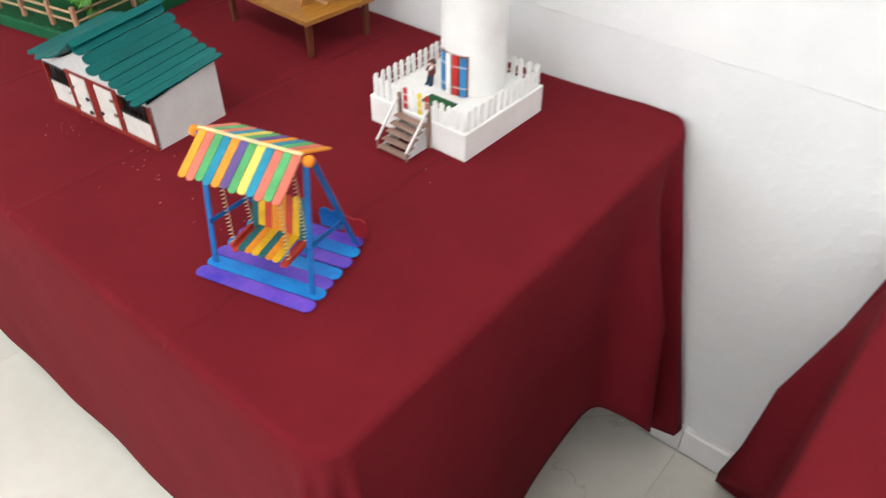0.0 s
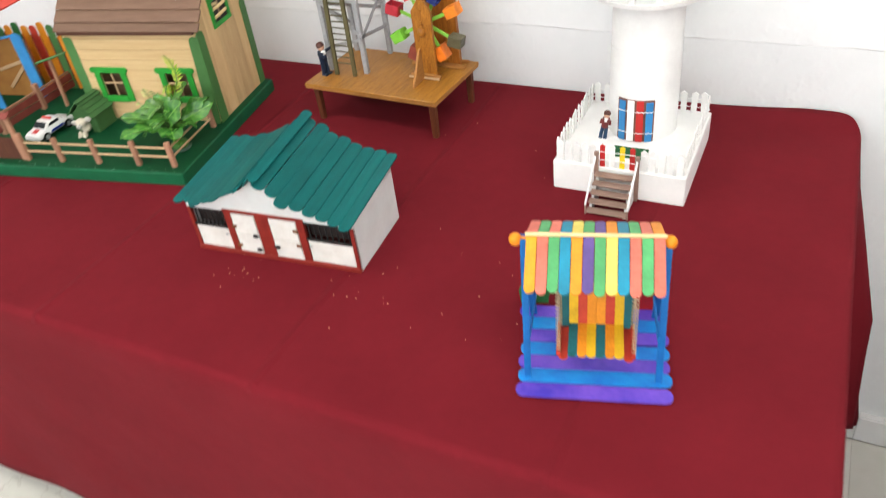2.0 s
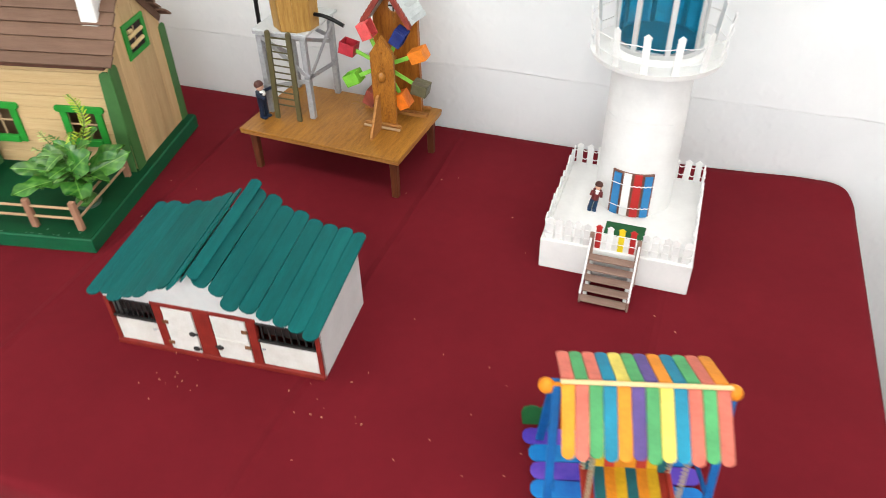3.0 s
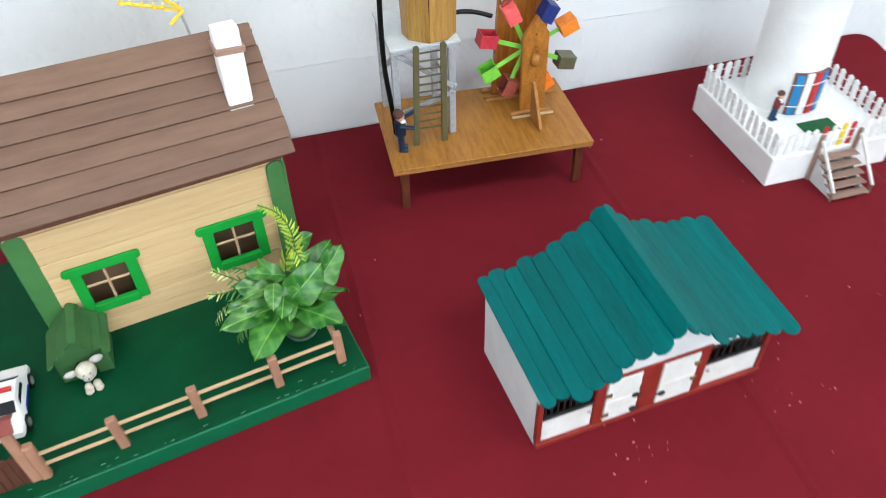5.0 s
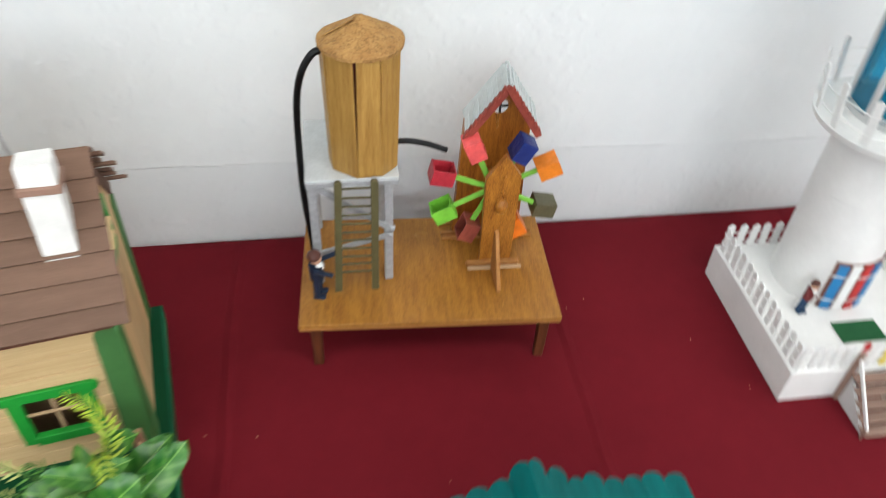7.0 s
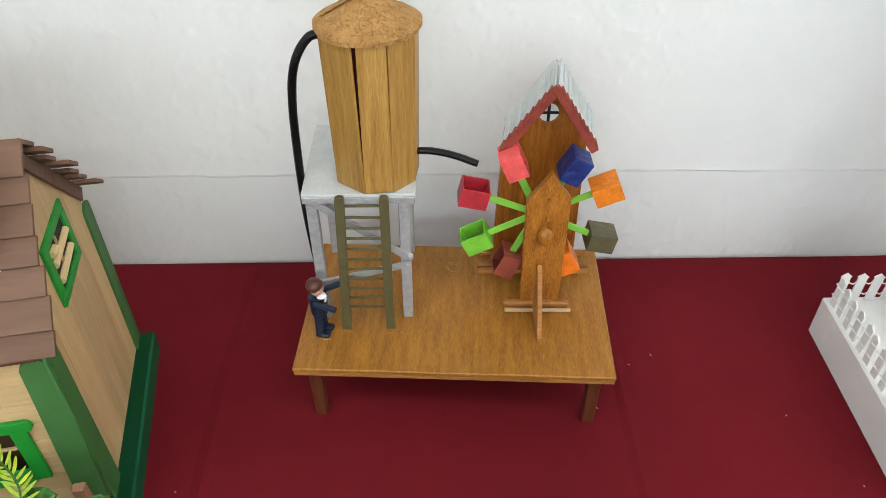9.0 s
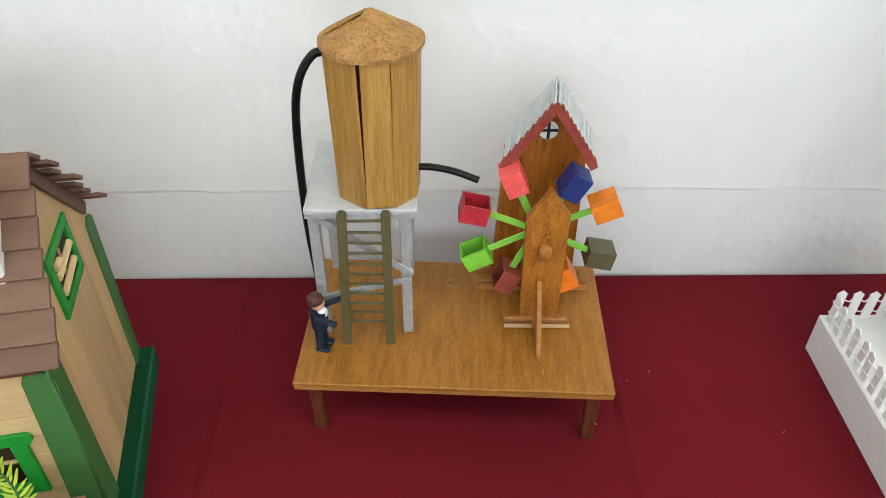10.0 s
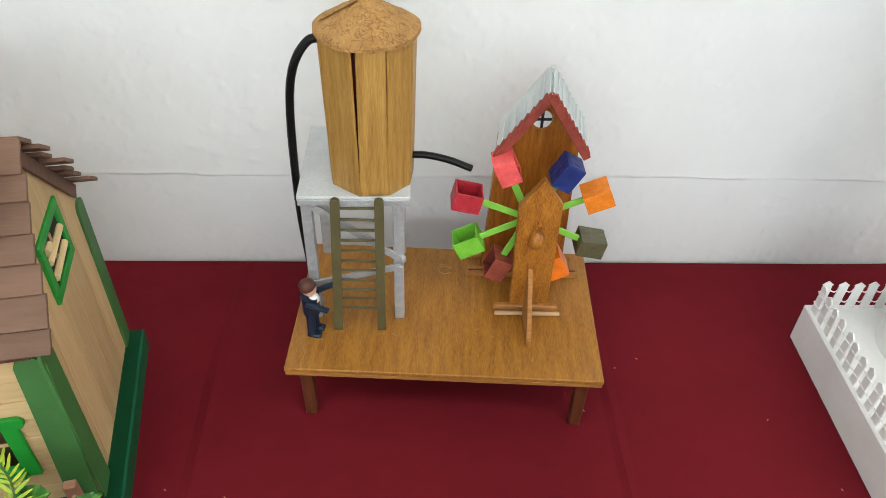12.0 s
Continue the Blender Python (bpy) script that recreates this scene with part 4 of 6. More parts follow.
def make_water_tower():
    s = thing("water_tower", T(-0.1615, -0.112, ST), "wooden plank water tank on a silver trestle with ladder", "model water tower")
    zp = 0.121
    part("platform", box(-0.0125, 0.010, zp + 0.002, 0.080, 0.094, 0.004, 0.0006), PLATFORM, s)
    part("platform_rim", box(-0.0125, -0.0374, zp - 0.0006, 0.079, 0.0016, 0.0052, 0.0004), SILVER, s, "rough silver-painted edge")
    xs, ys = (-0.047, 0.0185), (-0.030, 0.050)
    for x in xs:
        for y in ys:
            part("leg", box(x, y, zp / 2, 0.0078, 0.0075, zp, 0.0005), SILVER, s)
    braces = [((xs[0], ys[0] - 0.004, 0.118), (xs[1], ys[0] - 0.004, 0.066)), ((xs[0], ys[0] - 0.005, 0.040), (xs[1], ys[0] - 0.005, 0.058)),
              ((xs[0], ys[1], 0.112), (xs[1], ys[1], 0.085)), ((xs[1] + 0.003, ys[0], 0.060), (xs[1] + 0.003, ys[1], 0.110)), ((xs[1] + 0.003, ys[1], 0.05), (xs[1] + 0.003, ys[0], 0.062)),
              ((xs[0] - 0.003, ys[0], 0.110), (xs[0] - 0.003, ys[1], 0.05)), ((xs[0], ys[0], 0.112), (xs[1], ys[1], 0.080))]
    for p, q in braces:
        up = (1, 0, 0) if abs(p[0] - q[0]) < 0.01 else (0, 1, 0)
        part("brace", bar(p, q, 0.006, 0.002, up, 0.006), SILVER, s)
    part("joint", merge(ball(xs[1] + 0.003, ys[0] - 0.004, 0.065, 0.003, 0.002, 0.004, 10), ball(xs[1] + 0.001, ys[0] - 0.005, 0.058, 0.003, 0.002, 0.002, 10)), SILVER, s, "blob of silver glue", smooth=True)
    lad = part("ladder", merge(*[stick(0.129, 0.0066, 0.004, False, True, T(x, -0.0425, 0.0002) @ R(lean, "Y") @ R(-90, "Y") @ R(90, "X")) for x, lean in ((-0.0300, 2.4), (0.0045, 0.6))]), OLIVE, s, "olive green stick ladder")
    for k in range(11):
        part("rung", rod((-0.0290 + 0.0004 * k, -0.0395, 0.019 + k * 0.0098), (0.0048, -0.0395, 0.0185 + k * 0.0098 + 0.0006 * math.sin(k * 2)), 0.0011, 7), OLIVE, lad)
    # tank of ten upright planks
    R0, z0, hgt, tx, ty = 0.0288, zp + 0.004, 0.112, -0.0005, -0.0075
    tank = part("tank", cone(tx, ty, z0, R0 - 0.0045, R0 - 0.004, hgt, 20), mat("dark_red_card", (0.10, 0.010, 0.012), None, 40, 0.7), s, "dark red core")
    seams = (-152, -103, -65, -26, 12, 52, 92, 132, 172, 208)
    for k in range(9):
        a, b = radians(seams[k]), radians(seams[k + 1])
        p, q = Vector((math.cos(a), math.sin(a), 0)) * R0, Vector((math.cos(b), math.sin(b), 0)) * R0
        mid = (p + q) / 2
        side = (q - p).length
        o = [(-side / 2 - 0.0004, 0), (side / 2 + 0.0004, 0), (side / 2 + 0.0008, hgt), (-side / 2 - (0.0008 if k % 3 else 0.0002) + (0.0018 if k == 1 else 0), hgt)]
        out = mid.normalized()
        m = T(*(mid + Vector((tx, ty, z0 + 0.0006 * math.sin(k * 2))))) @ R(math.degrees(math.atan2(out.y, out.x)) + 90, "Z") @ R(90, "X") @ R(1.2, "X")
        part("plank", slab(o, 0.002, 0.0006), PLANK, tank, m=m)
    cap = bmesh.new()
    rings = 9
    prev = None
    top = cap.verts.new((0.001, ty - 0.002, z0 + hgt + 0.022))
    for j in range(1, rings + 1):
        f = j / rings
        cur = []
        for k in range(40):
            a = 2 * math.pi * k / 40
            rr = 0.0345 * f * (1 + 0.012 * math.sin(5 * a) + (0.012 * noise.noise((math.cos(a) * 4, math.sin(a) * 4, 1)) if j == rings else 0))
            z = z0 + hgt + 0.022 - 0.0205 * f + 0.0008 * noise.noise((rr * math.cos(a) * 300, rr * math.sin(a) * 300, 5))
            cur.append(cap.verts.new((rr * math.cos(a), ty + rr * math.sin(a), z)))
        for k in range(40):
            if prev is None:
                cap.faces.new((top, cur[k], cur[(k + 1) % 40]))
            else:
                cap.faces.new((prev[k], cur[k], cur[(k + 1) % 40], prev[(k + 1) % 40]))
        prev = cur
    low = [cap.verts.new((v.co.x, v.co.y, v.co.z - 0.0028)) for v in prev]
    for k in range(40):
        cap.faces.new((prev[k], low[k], low[(k + 1) % 40], prev[(k + 1) % 40]))
    cap.faces.new(low[::-1])
    part("cap", cap, CORK, s, "conical bark-textured cap", smooth=True)
    part("cap_seam", bar((-0.0285, ty + 0.004, z0 + hgt + 0.0042), (-0.004, ty + 0.000, z0 + hgt + 0.0194), 0.014, 0.0012, (-0.5, 0.25, 0.82)), CORK, s)
    # hoses
    left = [(-0.028, -0.010, z0 + hgt - 0.006), (-0.038, -0.012, z0 + hgt - 0.008), (-0.0480, -0.014, z0 + hgt - 0.024), (-0.0535, -0.012, z0 + 0.060), (-0.0555, -0.012, z0 + 0.010), (-0.0550, -0.013, 0.085), (-0.0505, -0.018, 0.030), (-0.0495, -0.020, 0.004)]
    part("hose", tube(smooth_line(left), 0.0030, 10), RUBBER, s, "thin black rubber hose", smooth=True)
    right = [(0.028, -0.010, 0.1432), (0.040, -0.011, 0.1432), (0.055, -0.012, 0.1400), (0.0715, -0.013, 0.1335)]
    part("hose", tube(smooth_line(right), 0.0026, 10), RUBBER, s, "thin black rubber spout", smooth=True)
    return s


make_water_tower()


def open_box(w, d, h, t=0.0012):
    """A small crate, open at the top (z), walls t thick."""
    return merge(box(0, 0, t / 2, w, d, t, 0.0002), box(-w / 2 + t / 2, 0, h / 2 + t / 2, t, d, h - t, 0.0002), box(w / 2 - t / 2, 0, h / 2 + t / 2, t, d, h - t, 0.0002),
                 box(0, -d / 2 + t / 2, h / 2 + t / 2, w - 2 * t, t, h - t, 0.0002), box(0, d / 2 - t / 2, h / 2 + t / 2, w - 2 * t, t, h - t, 0.0002))


def make_water_wheel():
    s = thing("water_mill", T(-0.040, -0.108, ST), "stained wooden model water mill with coloured wheel buckets", "model water mill")
    # tall rear board, front board
    rear = [(-0.033, 0), (0.037, 0), (0.0355, 0.136), (0.005, 0.178), (-0.0275, 0.134)]
    part("rear_board", slab(rear, 0.008, m=T(0, 0.032, 0) @ R(90, "X")), DARKOAK, s, "dark-stained gable board")
    part("front_board", slab([(-0.0150, 0), (0.0160, 0), (0.0165, 0.106), (0.001, 0.129), (-0.0160, 0.104)], 0.006, m=T(0.0025, -0.0185, 0) @ R(90, "X")), FRONTOAK, s, "varnished pointed board")
    # round window in the gable
    wz = 0.1515
    win = part("round_window", cone(0, 0, 0, 0.0078, 0.0078, 0.0012, 24), WHITE, s, "round white window with black cross", m=T(0.004, 0.0238, wz) @ R(90, "X"))
    part("window_cross", merge(box(0, 0, 0.0016, 0.0145, 0.0022, 0.0012), box(0, 0, 0.0016, 0.0022, 0.0145, 0.0012)), BLACK, win)
    part("window_ring", tube([Vector((0.0082 * math.cos(radians(a)), 0.0082 * math.sin(radians(a)), 0.0008)) for a in range(0, 361, 15)], 0.0009, 6), FRONTOAK, win, smooth=True)
    part("glue_drip", merge(ball(0.003, 0.0238, 0.140, 0.0022, 0.0008, 0.006, 10), ball(0.0035, 0.0238, 0.131, 0.0016, 0.0008, 0.004, 10)), FRONTOAK, s, smooth=True)
    # roof
    px, pz, dep = 0.0042, 0.1845, 0.0425
    for o, ex, ez in ((-1, 0.0345, 0.0485), (1, 0.0305, 0.0475)):
        e = Vector((px + o * ex, 0, pz - ez))
        p = Vector((px, 0, pz))
        d = (e - p).normalized()
        n = Vector((-d.z * o, 0, d.x * o)).normalized()
        if n.z < 0:
            n = -n
        half = Vector((0.0032, dep / 2 - 0.001, 0))
        slope = part("roof_slope", bar(p + half, e + half, dep - 0.002, 0.0015, n), GREYROOF, s, "pale grey slatted roof")
        for k in range(9):
            f = (k + 0.5) / 9
            c = p.lerp(e, f) + half + n * (0.0013 + 0.0003 * math.sin(k))
            wob = 0.0008 * math.sin(k * 2.3 + o)
            part("slat", bar(c - half + Vector((0, wob, 0)), c + half + Vector((0, wob, 0)), 0.0078, 0.0012, n + d * 0.16), GREYROOF, slope)
        front = Vector((0, -0.0026 - 0.0004 * o, -0.001))
        edge = part("verge", bar(p + front, e + front, 0.0058, 0.0032, (0, -1, 0), 0.005), REDTRIM, s, "brick-red verge board")
        for k in range(9):
            f = (k + 0.5) / 9
            c = p.lerp(e, f) + n * 0.0034 + front
            part("tooth", bar(c - d * 0.0034 + n * 0.0008, c + d * 0.0034 - n * 0.0008, 0.0042, 0.0018, n), REDTRIM, edge)
    part("ridge_knot", ball(px + 0.0055, dep - 0.006, pz + 0.0022, 0.0020, 0.0026, 0.0016, 10), GREYROOF, s, smooth=True)
    # wheel
    cz, cy = 0.0800, -0.006
    ax = part("axle", rod((0.001, 0.026, cz), (0.001, -0.027, cz), 0.0028, 12), FRONTOAK, s)
    part("hub_cap", ball(0.0025, -0.0270, cz - 0.006, 0.0062, 0.0050, 0.0082, 16), FRONTOAK, s, "rounded wooden knob", smooth=True)
    for z in (cz + 0.009, cz + 0.026):
        part("peg", cone(0, 0, 0, 0.0017, 0.0013, 0.003, 10), FRONTOAK, s, m=T(0.003, -0.0243, z) @ R(90, "X"))
    LIME = mat("lime_spoke", (0.24, 0.58, 0.075), (0.19, 0.48, 0.06), 60, 0.5)
    hues = [("orange", (0.85, 0.24, 0.02), 24), ("blue", (0.014, 0.032, 0.19), 61), ("coral", (0.85, 0.115, 0.115), 114), ("red", (0.50, 0.030, 0.048), 158),
            ("lime", (0.20, 0.56, 0.050), 207), ("brown_red", (0.29, 0.060, 0.040), 246), ("orange", (0.86, 0.20, 0.015), 299), ("olive", (0.105, 0.095, 0.050), 334)]
    for name, c, ang in hues:
        a = radians(ang)
        d = Vector((math.cos(a), 0, math.sin(a)))
        rr = 0.043 if name == "blue" else 0.0485 if name in ("olive", "orange") and ang in (24, 334) else 0.0455
        hub = Vector((-0.002, cy, cz))
        part("spoke", bar(hub, hub + d * rr, 0.0055, 0.0018, (0, 1, 0)), LIME, s, "lime green spoke")
        m = mat("bucket_" + name, c, tuple(k * 0.68 for k in c), 90, 0.42, bump=0.9, bscale=160, depth=0.0016, spec=0.4)
        # the crate lies square to its spoke, its mouth turned with the wheel
        x = d
        z = Vector((-math.sin(a), 0, math.cos(a)))
        basis = Matrix((x, Vector((0, 1, 0)), z)).transposed().to_4x4()
        basis = T(*(hub + d * (rr + 0.0065) + z * 0.008)) @ basis @ R(180, "X")
        basis = basis @ R({334: 15, 158: 9}.get(ang, 0), "Y")
        part("bucket", open_box(0.0215, 0.0195, 0.0160), m, s, name.replace("_", " ") + " painted crate", m=basis)
    # feet
    for y, w in ((0.020, 0.094), (0.0142, 0.094), (0.0375, 0.090)):
        part("foot", bar((-w / 2 + 0.002, y + 0.001, 0.0022), (w / 2 + 0.002, y - 0.001, 0.0022), 0.0040, 0.0044, (0, 0, 1)), OAK_H, s, "rough split wooden foot")
    part("foot", bar((-0.0265, -0.0258, 0.0030), (0.0265, -0.0272, 0.0028), 0.0056, 0.0060, (0, 0.1, 1), 0, 0.0012), OAK_H, s, "rough split wooden foot")
    part("foot", rod((-0.0255, -0.0328, 0.0024), (0.0275, -0.0338, 0.0020), 0.0019, 7), DOWEL, s, "pale split dowel foot", smooth=True)
    prop = [(0, 0), (0.034, 0), (0.034, 0.004), (0.006, 0.049), (0.001, 0.051), (-0.001, 0.046)]
    part("prop", slab(prop, 0.0038, m=T(-0.003, -0.0325, 0) @ Matrix(((0, 0, 1, 0), (-1, 0, 0, 0), (0, 1, 0, 0), (0, 0, 0, 1)))), OAK_H, s)
    return s


make_water_wheel()


# ---- toy figures, plain shapes ----
def figure(m, coat, legs, hair, front, skin, hgt, reach, label):
    k = hgt / 0.05
    b = [(merge(rod((-0.0035, 0, 0.002), (-0.003, 0, 0.021), 0.0032), rod((0.0040, 0, 0.002), (0.003, 0, 0.021), 0.0032), box(-0.0035, -0.002, 0.0016, 0.006, 0.010, 0.0032, 0.001), box(0.0040, -0.002, 0.0016, 0.006, 0.010, 0.0032, 0.001)), legs),
         (merge(cone(0, 0, 0.020, 0.0058, 0.0066, 0.016, 14), rod((-0.0068, 0, 0.034), (-0.0080, -0.004 - 0.008 * reach, 0.027 + 0.004 * reach), 0.0021), rod((0.0068, 0, 0.034), (0.0080, -0.003 - 0.009 * reach, 0.026 + 0.012 * reach), 0.0021)), coat),
         (ball(0, -0.003, 0.034, 0.0042, 0.0040, 0.0045, 12), front), (ball(0, 0, 0.0425, 0.0052, 0.0052, 0.0056, 14), skin),
         (ball(0, 0.0012, 0.0450, 0.0062, 0.0060, 0.0052, 14), hair)]
    for bm, _ in b:
        place(bm, Matrix.Scale(k, 4))
    return solid("toy_figure", b, label, "toy figure", m, "toy figures")


NAVY = mat("navy_plastic", (0.010, 0.020, 0.045), None, 60, 0.35)
HAIR = mat("brown_plastic", (0.085, 0.030, 0.022), None, 60, 0.4)
SKIN = mat("beige_plastic", (0.62, 0.36, 0.25), None, 60, 0.45)
MAROON = mat("maroon_plastic", (0.15, 0.022, 0.022), None, 60, 0.4)
JEANS = mat("denim_plastic", (0.015, 0.050, 0.115), None, 60, 0.5)
figure(pose(-0.2105, -0.160, ST, 0, 0, 75), NAVY, NAVY, HAIR, WHITE, SKIN, 0.055, 1.5, "small navy toy figure leaning to the ladder")
figure(pose(0.2625, -0.2045, TOP + 0.042, 0, 9, 10), MAROON, JEANS, HAIR, WHITE, SKIN, 0.040, 0.0, "small toy figure in maroon vest on the deck")


# ---- cottage on its green board ----
HM = pose(-0.313, -0.422, TOP, 0, 0, 10.7)
GZ = 0.022
garden = thing("garden_board", HM, "thick green-covered board carrying the model cottage and garden", "model base")
part("board", box(-0.3665, 0.1540, GZ / 2 - 0.0006, 0.740, 0.319, GZ - 0.0012, 0.0012), GREEN_EDGE, garden, "glossy green painted board")
part("lawn", box(-0.3665, 0.1540, GZ - 0.0006, 0.736, 0.315, 0.0012, 0.0003), GREEN_BASE, garden, "dark green card lawn")
rnd = random.Random(21)
CHIP = mat("pale_chip", (0.22, 0.34, 0.27), (0.10, 0.22, 0.15), 90, 0.7)
for k in range(26):
    lo, wide = rnd.uniform(-0.36, -0.004), rnd.uniform(0.001, 0.005)
    part("edge_chip", box(0, 0, 0, wide, 0.0005, 0.0005, 0.0001, T(lo, -0.0020 + rnd.choice((0.0002, 0.0160)) * rnd.random(), GZ + 0.0001) @ R(rnd.uniform(-12, 12), "Z")), CHIP, garden)


def make_cottage():
    s = thing("cottage", HM @ T(0, 0, GZ), "model wooden cottage with brown plank roof and green trim", "model house")
    xl, xr, yf, yb = -0.256, -0.012, 0.153, 0.300
    zt = 0.160
    yr, zr = 0.2195, 0.2520
    front_eave, back_eave = (0.1415, 0.1565), (0.3060, 0.1600)

    def roof_z(y):
        ye, ze = front_eave if y < yr else back_eave
        return zr + (ze - zr) * (y - yr) / (ye - yr)
    wins = [(-0.1935, 0.0), (-0.0700, 0.0)]
    wz0, wz1, hw = 0.0425, 0.0865, 0.0215
    # front planks, cut round the windows
    n = 9
    wall = part("front_wall", box((xl + xr) / 2, yb - 0.004, zt / 2, xr - xl - 0.004, 0.004, zt, 0), PINE, s)
    for i in range(n):
        z0, z1 = i * zt / n, (i + 1) * zt / n
        cuts = [(c - hw, c + hw) for c, _ in wins] if z1 > wz0 + 0.002 and z0 < wz1 - 0.002 else []
        a = xl
        for c0, c1 in cuts + [(xr, xr)]:
            if c0 - a > 0.001:
                part("plank", box((a + c0) / 2, yf + 0.002 - 0.0003 * (i % 2), (z0 + z1) / 2, c0 - a, 0.004, z1 - z0 - 0.0003, 0.0005), PINE, wall)
            a = c1
    # gable ends
    yz = Matrix(((0, 0, 1, 0), (1, 0, 0, 0), (0, 1, 0, 0), (0, 0, 0, 1)))
    for x, sgn in ((xr, 1), (xl, -1)):
        core = [(yf + 0.004, 0), (yb - 0.006, 0), (yb - 0.006, roof_z(yb - 0.006) - 0.010), (yr, zr - 0.012), (yf + 0.004, roof_z(yf + 0.004) - 0.010)]
        g = part("gable_wall", slab(core, 0.003, m=T(x - 0.004 * (sgn > 0) + 0.001) @ yz), PINE_V, s)
        k = 5
        for i in range(k):
            y0, y1 = yf + (yb - yf) * i / k + 0.0003, yf + (yb - yf) * (i + 1) / k - 0.0003
            pts = [(y0, 0), (y1, 0), (y1, roof_z(y1) - 0.005)] + ([(yr, zr - 0.005)] if y0 < yr < y1 else []) + [(y0, roof_z(y0) - 0.005)]
            part("plank", slab(pts, 0.002, 0.0003, m=T(x + 0.0001 * i if sgn > 0 else x - 0.002) @ yz), PINE_V, g)
    part("inner_room", box((xl + xr) / 2, yf + 0.030, zt / 2, xr - xl - 0.012, 0.002, zt - 0.01, 0), mat("brown_inside", (0.20, 0.12, 0.065), None, 30, 0.7), s, "brown card inside the windows")
    # corner boards

    def corner(x, y, w, h, face):
        b = stick(h, w, 0.0022, False, True)
        if face == "front":
            m = T(x, y, 0.0002) @ R(-90, "Y") @ R(90, "X") @ R(180, "X")
        else:
            m = T(x, y, 0.0002) @ R(-90, "Y") @ R(180, "X")
        part("corner_board", place(b, m), GREEN_TRIM, s, "green rounded corner board")
    post = place(stick(0.146, 0.0190, 0.0022, False, True), T(xr - 0.0080, yf - 0.0090, 0.0002) @ R(1.6, "Y") @ R(-2.6, "X") @ R(-90, "Y") @ R(90, "X") @ R(180, "X"))
    part("corner_board", post, GREEN_TRIM, s, "green rounded corner board")
    corner(xl + 0.006, yf - 0.0005, 0.0180, 0.146, "front")
    corner(xr + 0.0022, yf + 0.0055, 0.0205, 0.152, "side")
    corner(xr + 0.0022, yb + 0.001, 0.0165, 0.150, "side")
    part("corner_board", place(stick(0.150, 0.016, 0.0022, False, True), T(xl - 0.0022, yf + 0.008, 0.0002) @ R(-90, "Y")), GREEN_TRIM, s)
    # windows
    for c, _ in wins:
        w = part("window", merge(box(c - hw - 0.0035, yf - 0.0015, 0.0615, 0.0105, 0.003, 0.054), box(c + hw + 0.0035, yf - 0.0015, 0.0615, 0.0105, 0.003, 0.054), box(c, yf - 0.0025, 0.0395, 0.0420, 0.006, 0.0100)), GREEN_WIN, s, "bright green window frame")
        part("lintel", merge(stick(0.071, 0.0095, 0.0032, m=T(c - 0.0355, yf - 0.0005, 0.0900) @ R(90, "X"))), GREEN_WIN, w)
        part("muntin", merge(box(c, yf + 0.001, 0.0650, 0.0026, 0.0024, 0.042), box(c, yf + 0.0008, 0.0660, 0.043, 0.0024, 0.0026)), DOWEL, w, "tan glazing cross")
    # gable window: a frame with loose horizontal bars, one of them broken
    gx, gy, gzz = xr + 0.003, 0.232, 0.1600
    qy, qz = 0.0283, 0.0238
    gw = part("gable_window", merge(box(gx, gy, gzz + qz - 0.0035, 0.0030, 2 * qy, 0.007), box(gx, gy, gzz - qz + 0.0035, 0.0030, 2 * qy, 0.007), box(gx, gy - qy + 0.0042, gzz, 0.0030, 0.0084, 2 * qz - 0.014), box(gx, gy + qy - 0.0042, gzz, 0.0030, 0.0084, 2 * qz - 0.014)), GREEN_WIN, s, "bright green gable window frame")
    # no real opening: a dark sheet on the planks gives its inner shade
    part("window_back", box(gx - 0.0008, gy, gzz, 0.001, 2 * qy - 0.0168, 2 * qz - 0.014, 0), DARK, gw)
    for dy0, dy1, dz, lean in ((-0.019, 0.018, 0.0045, 0.001), (-0.019, 0.016, -0.0085, 0.002), (-0.018, -0.008, 0.0120, -0.001)):
        part("muntin", rod((gx + 0.0008, gy + dy0, gzz + dz), (gx + 0.0008, gy + dy1, gzz + dz + lean), 0.0027, 8), CREAM, gw, "pale dowel bar")
    part("muntin", rod((gx - 0.0002, gy - 0.003, gzz - 0.013), (gx - 0.0002, gy - 0.001, gzz + 0.015), 0.0012, 6), DOWEL, gw, "thin tan upright")
    # roof boards: the widest at the ridge, each lapped over the next below
    for sgn, (ye, ze), widths in ((-1, front_eave, (0.0188, 0.0140, 0.0166, 0.0156, 0.0158, 0.0180, 0.0134)), (1, back_eave, (0.0200, 0.0178, 0.0178, 0.0178, 0.0178, 0.0178, 0.0178))):
        p, e = Vector((0, yr, zr)), Vector((0, ye, ze))
        d = (e - p).normalized()
        nrm = Vector((0, -d.z, d.y))
        if nrm.z < 0:
            nrm = -nrm
        mid = Vector((-0.130, 0, 0)) + (p + e) / 2 - nrm * 0.0018
        # deck coloured dark so the slits between boards read as shadow gaps
        part("roof_deck", bar(mid - d * 0.054, mid + d * 0.054, 0.244, 0.0022, nrm), GATEWOOD, s)
        f, unit = 0.0, (e - p).length / sum(widths)
        lap = 0.17
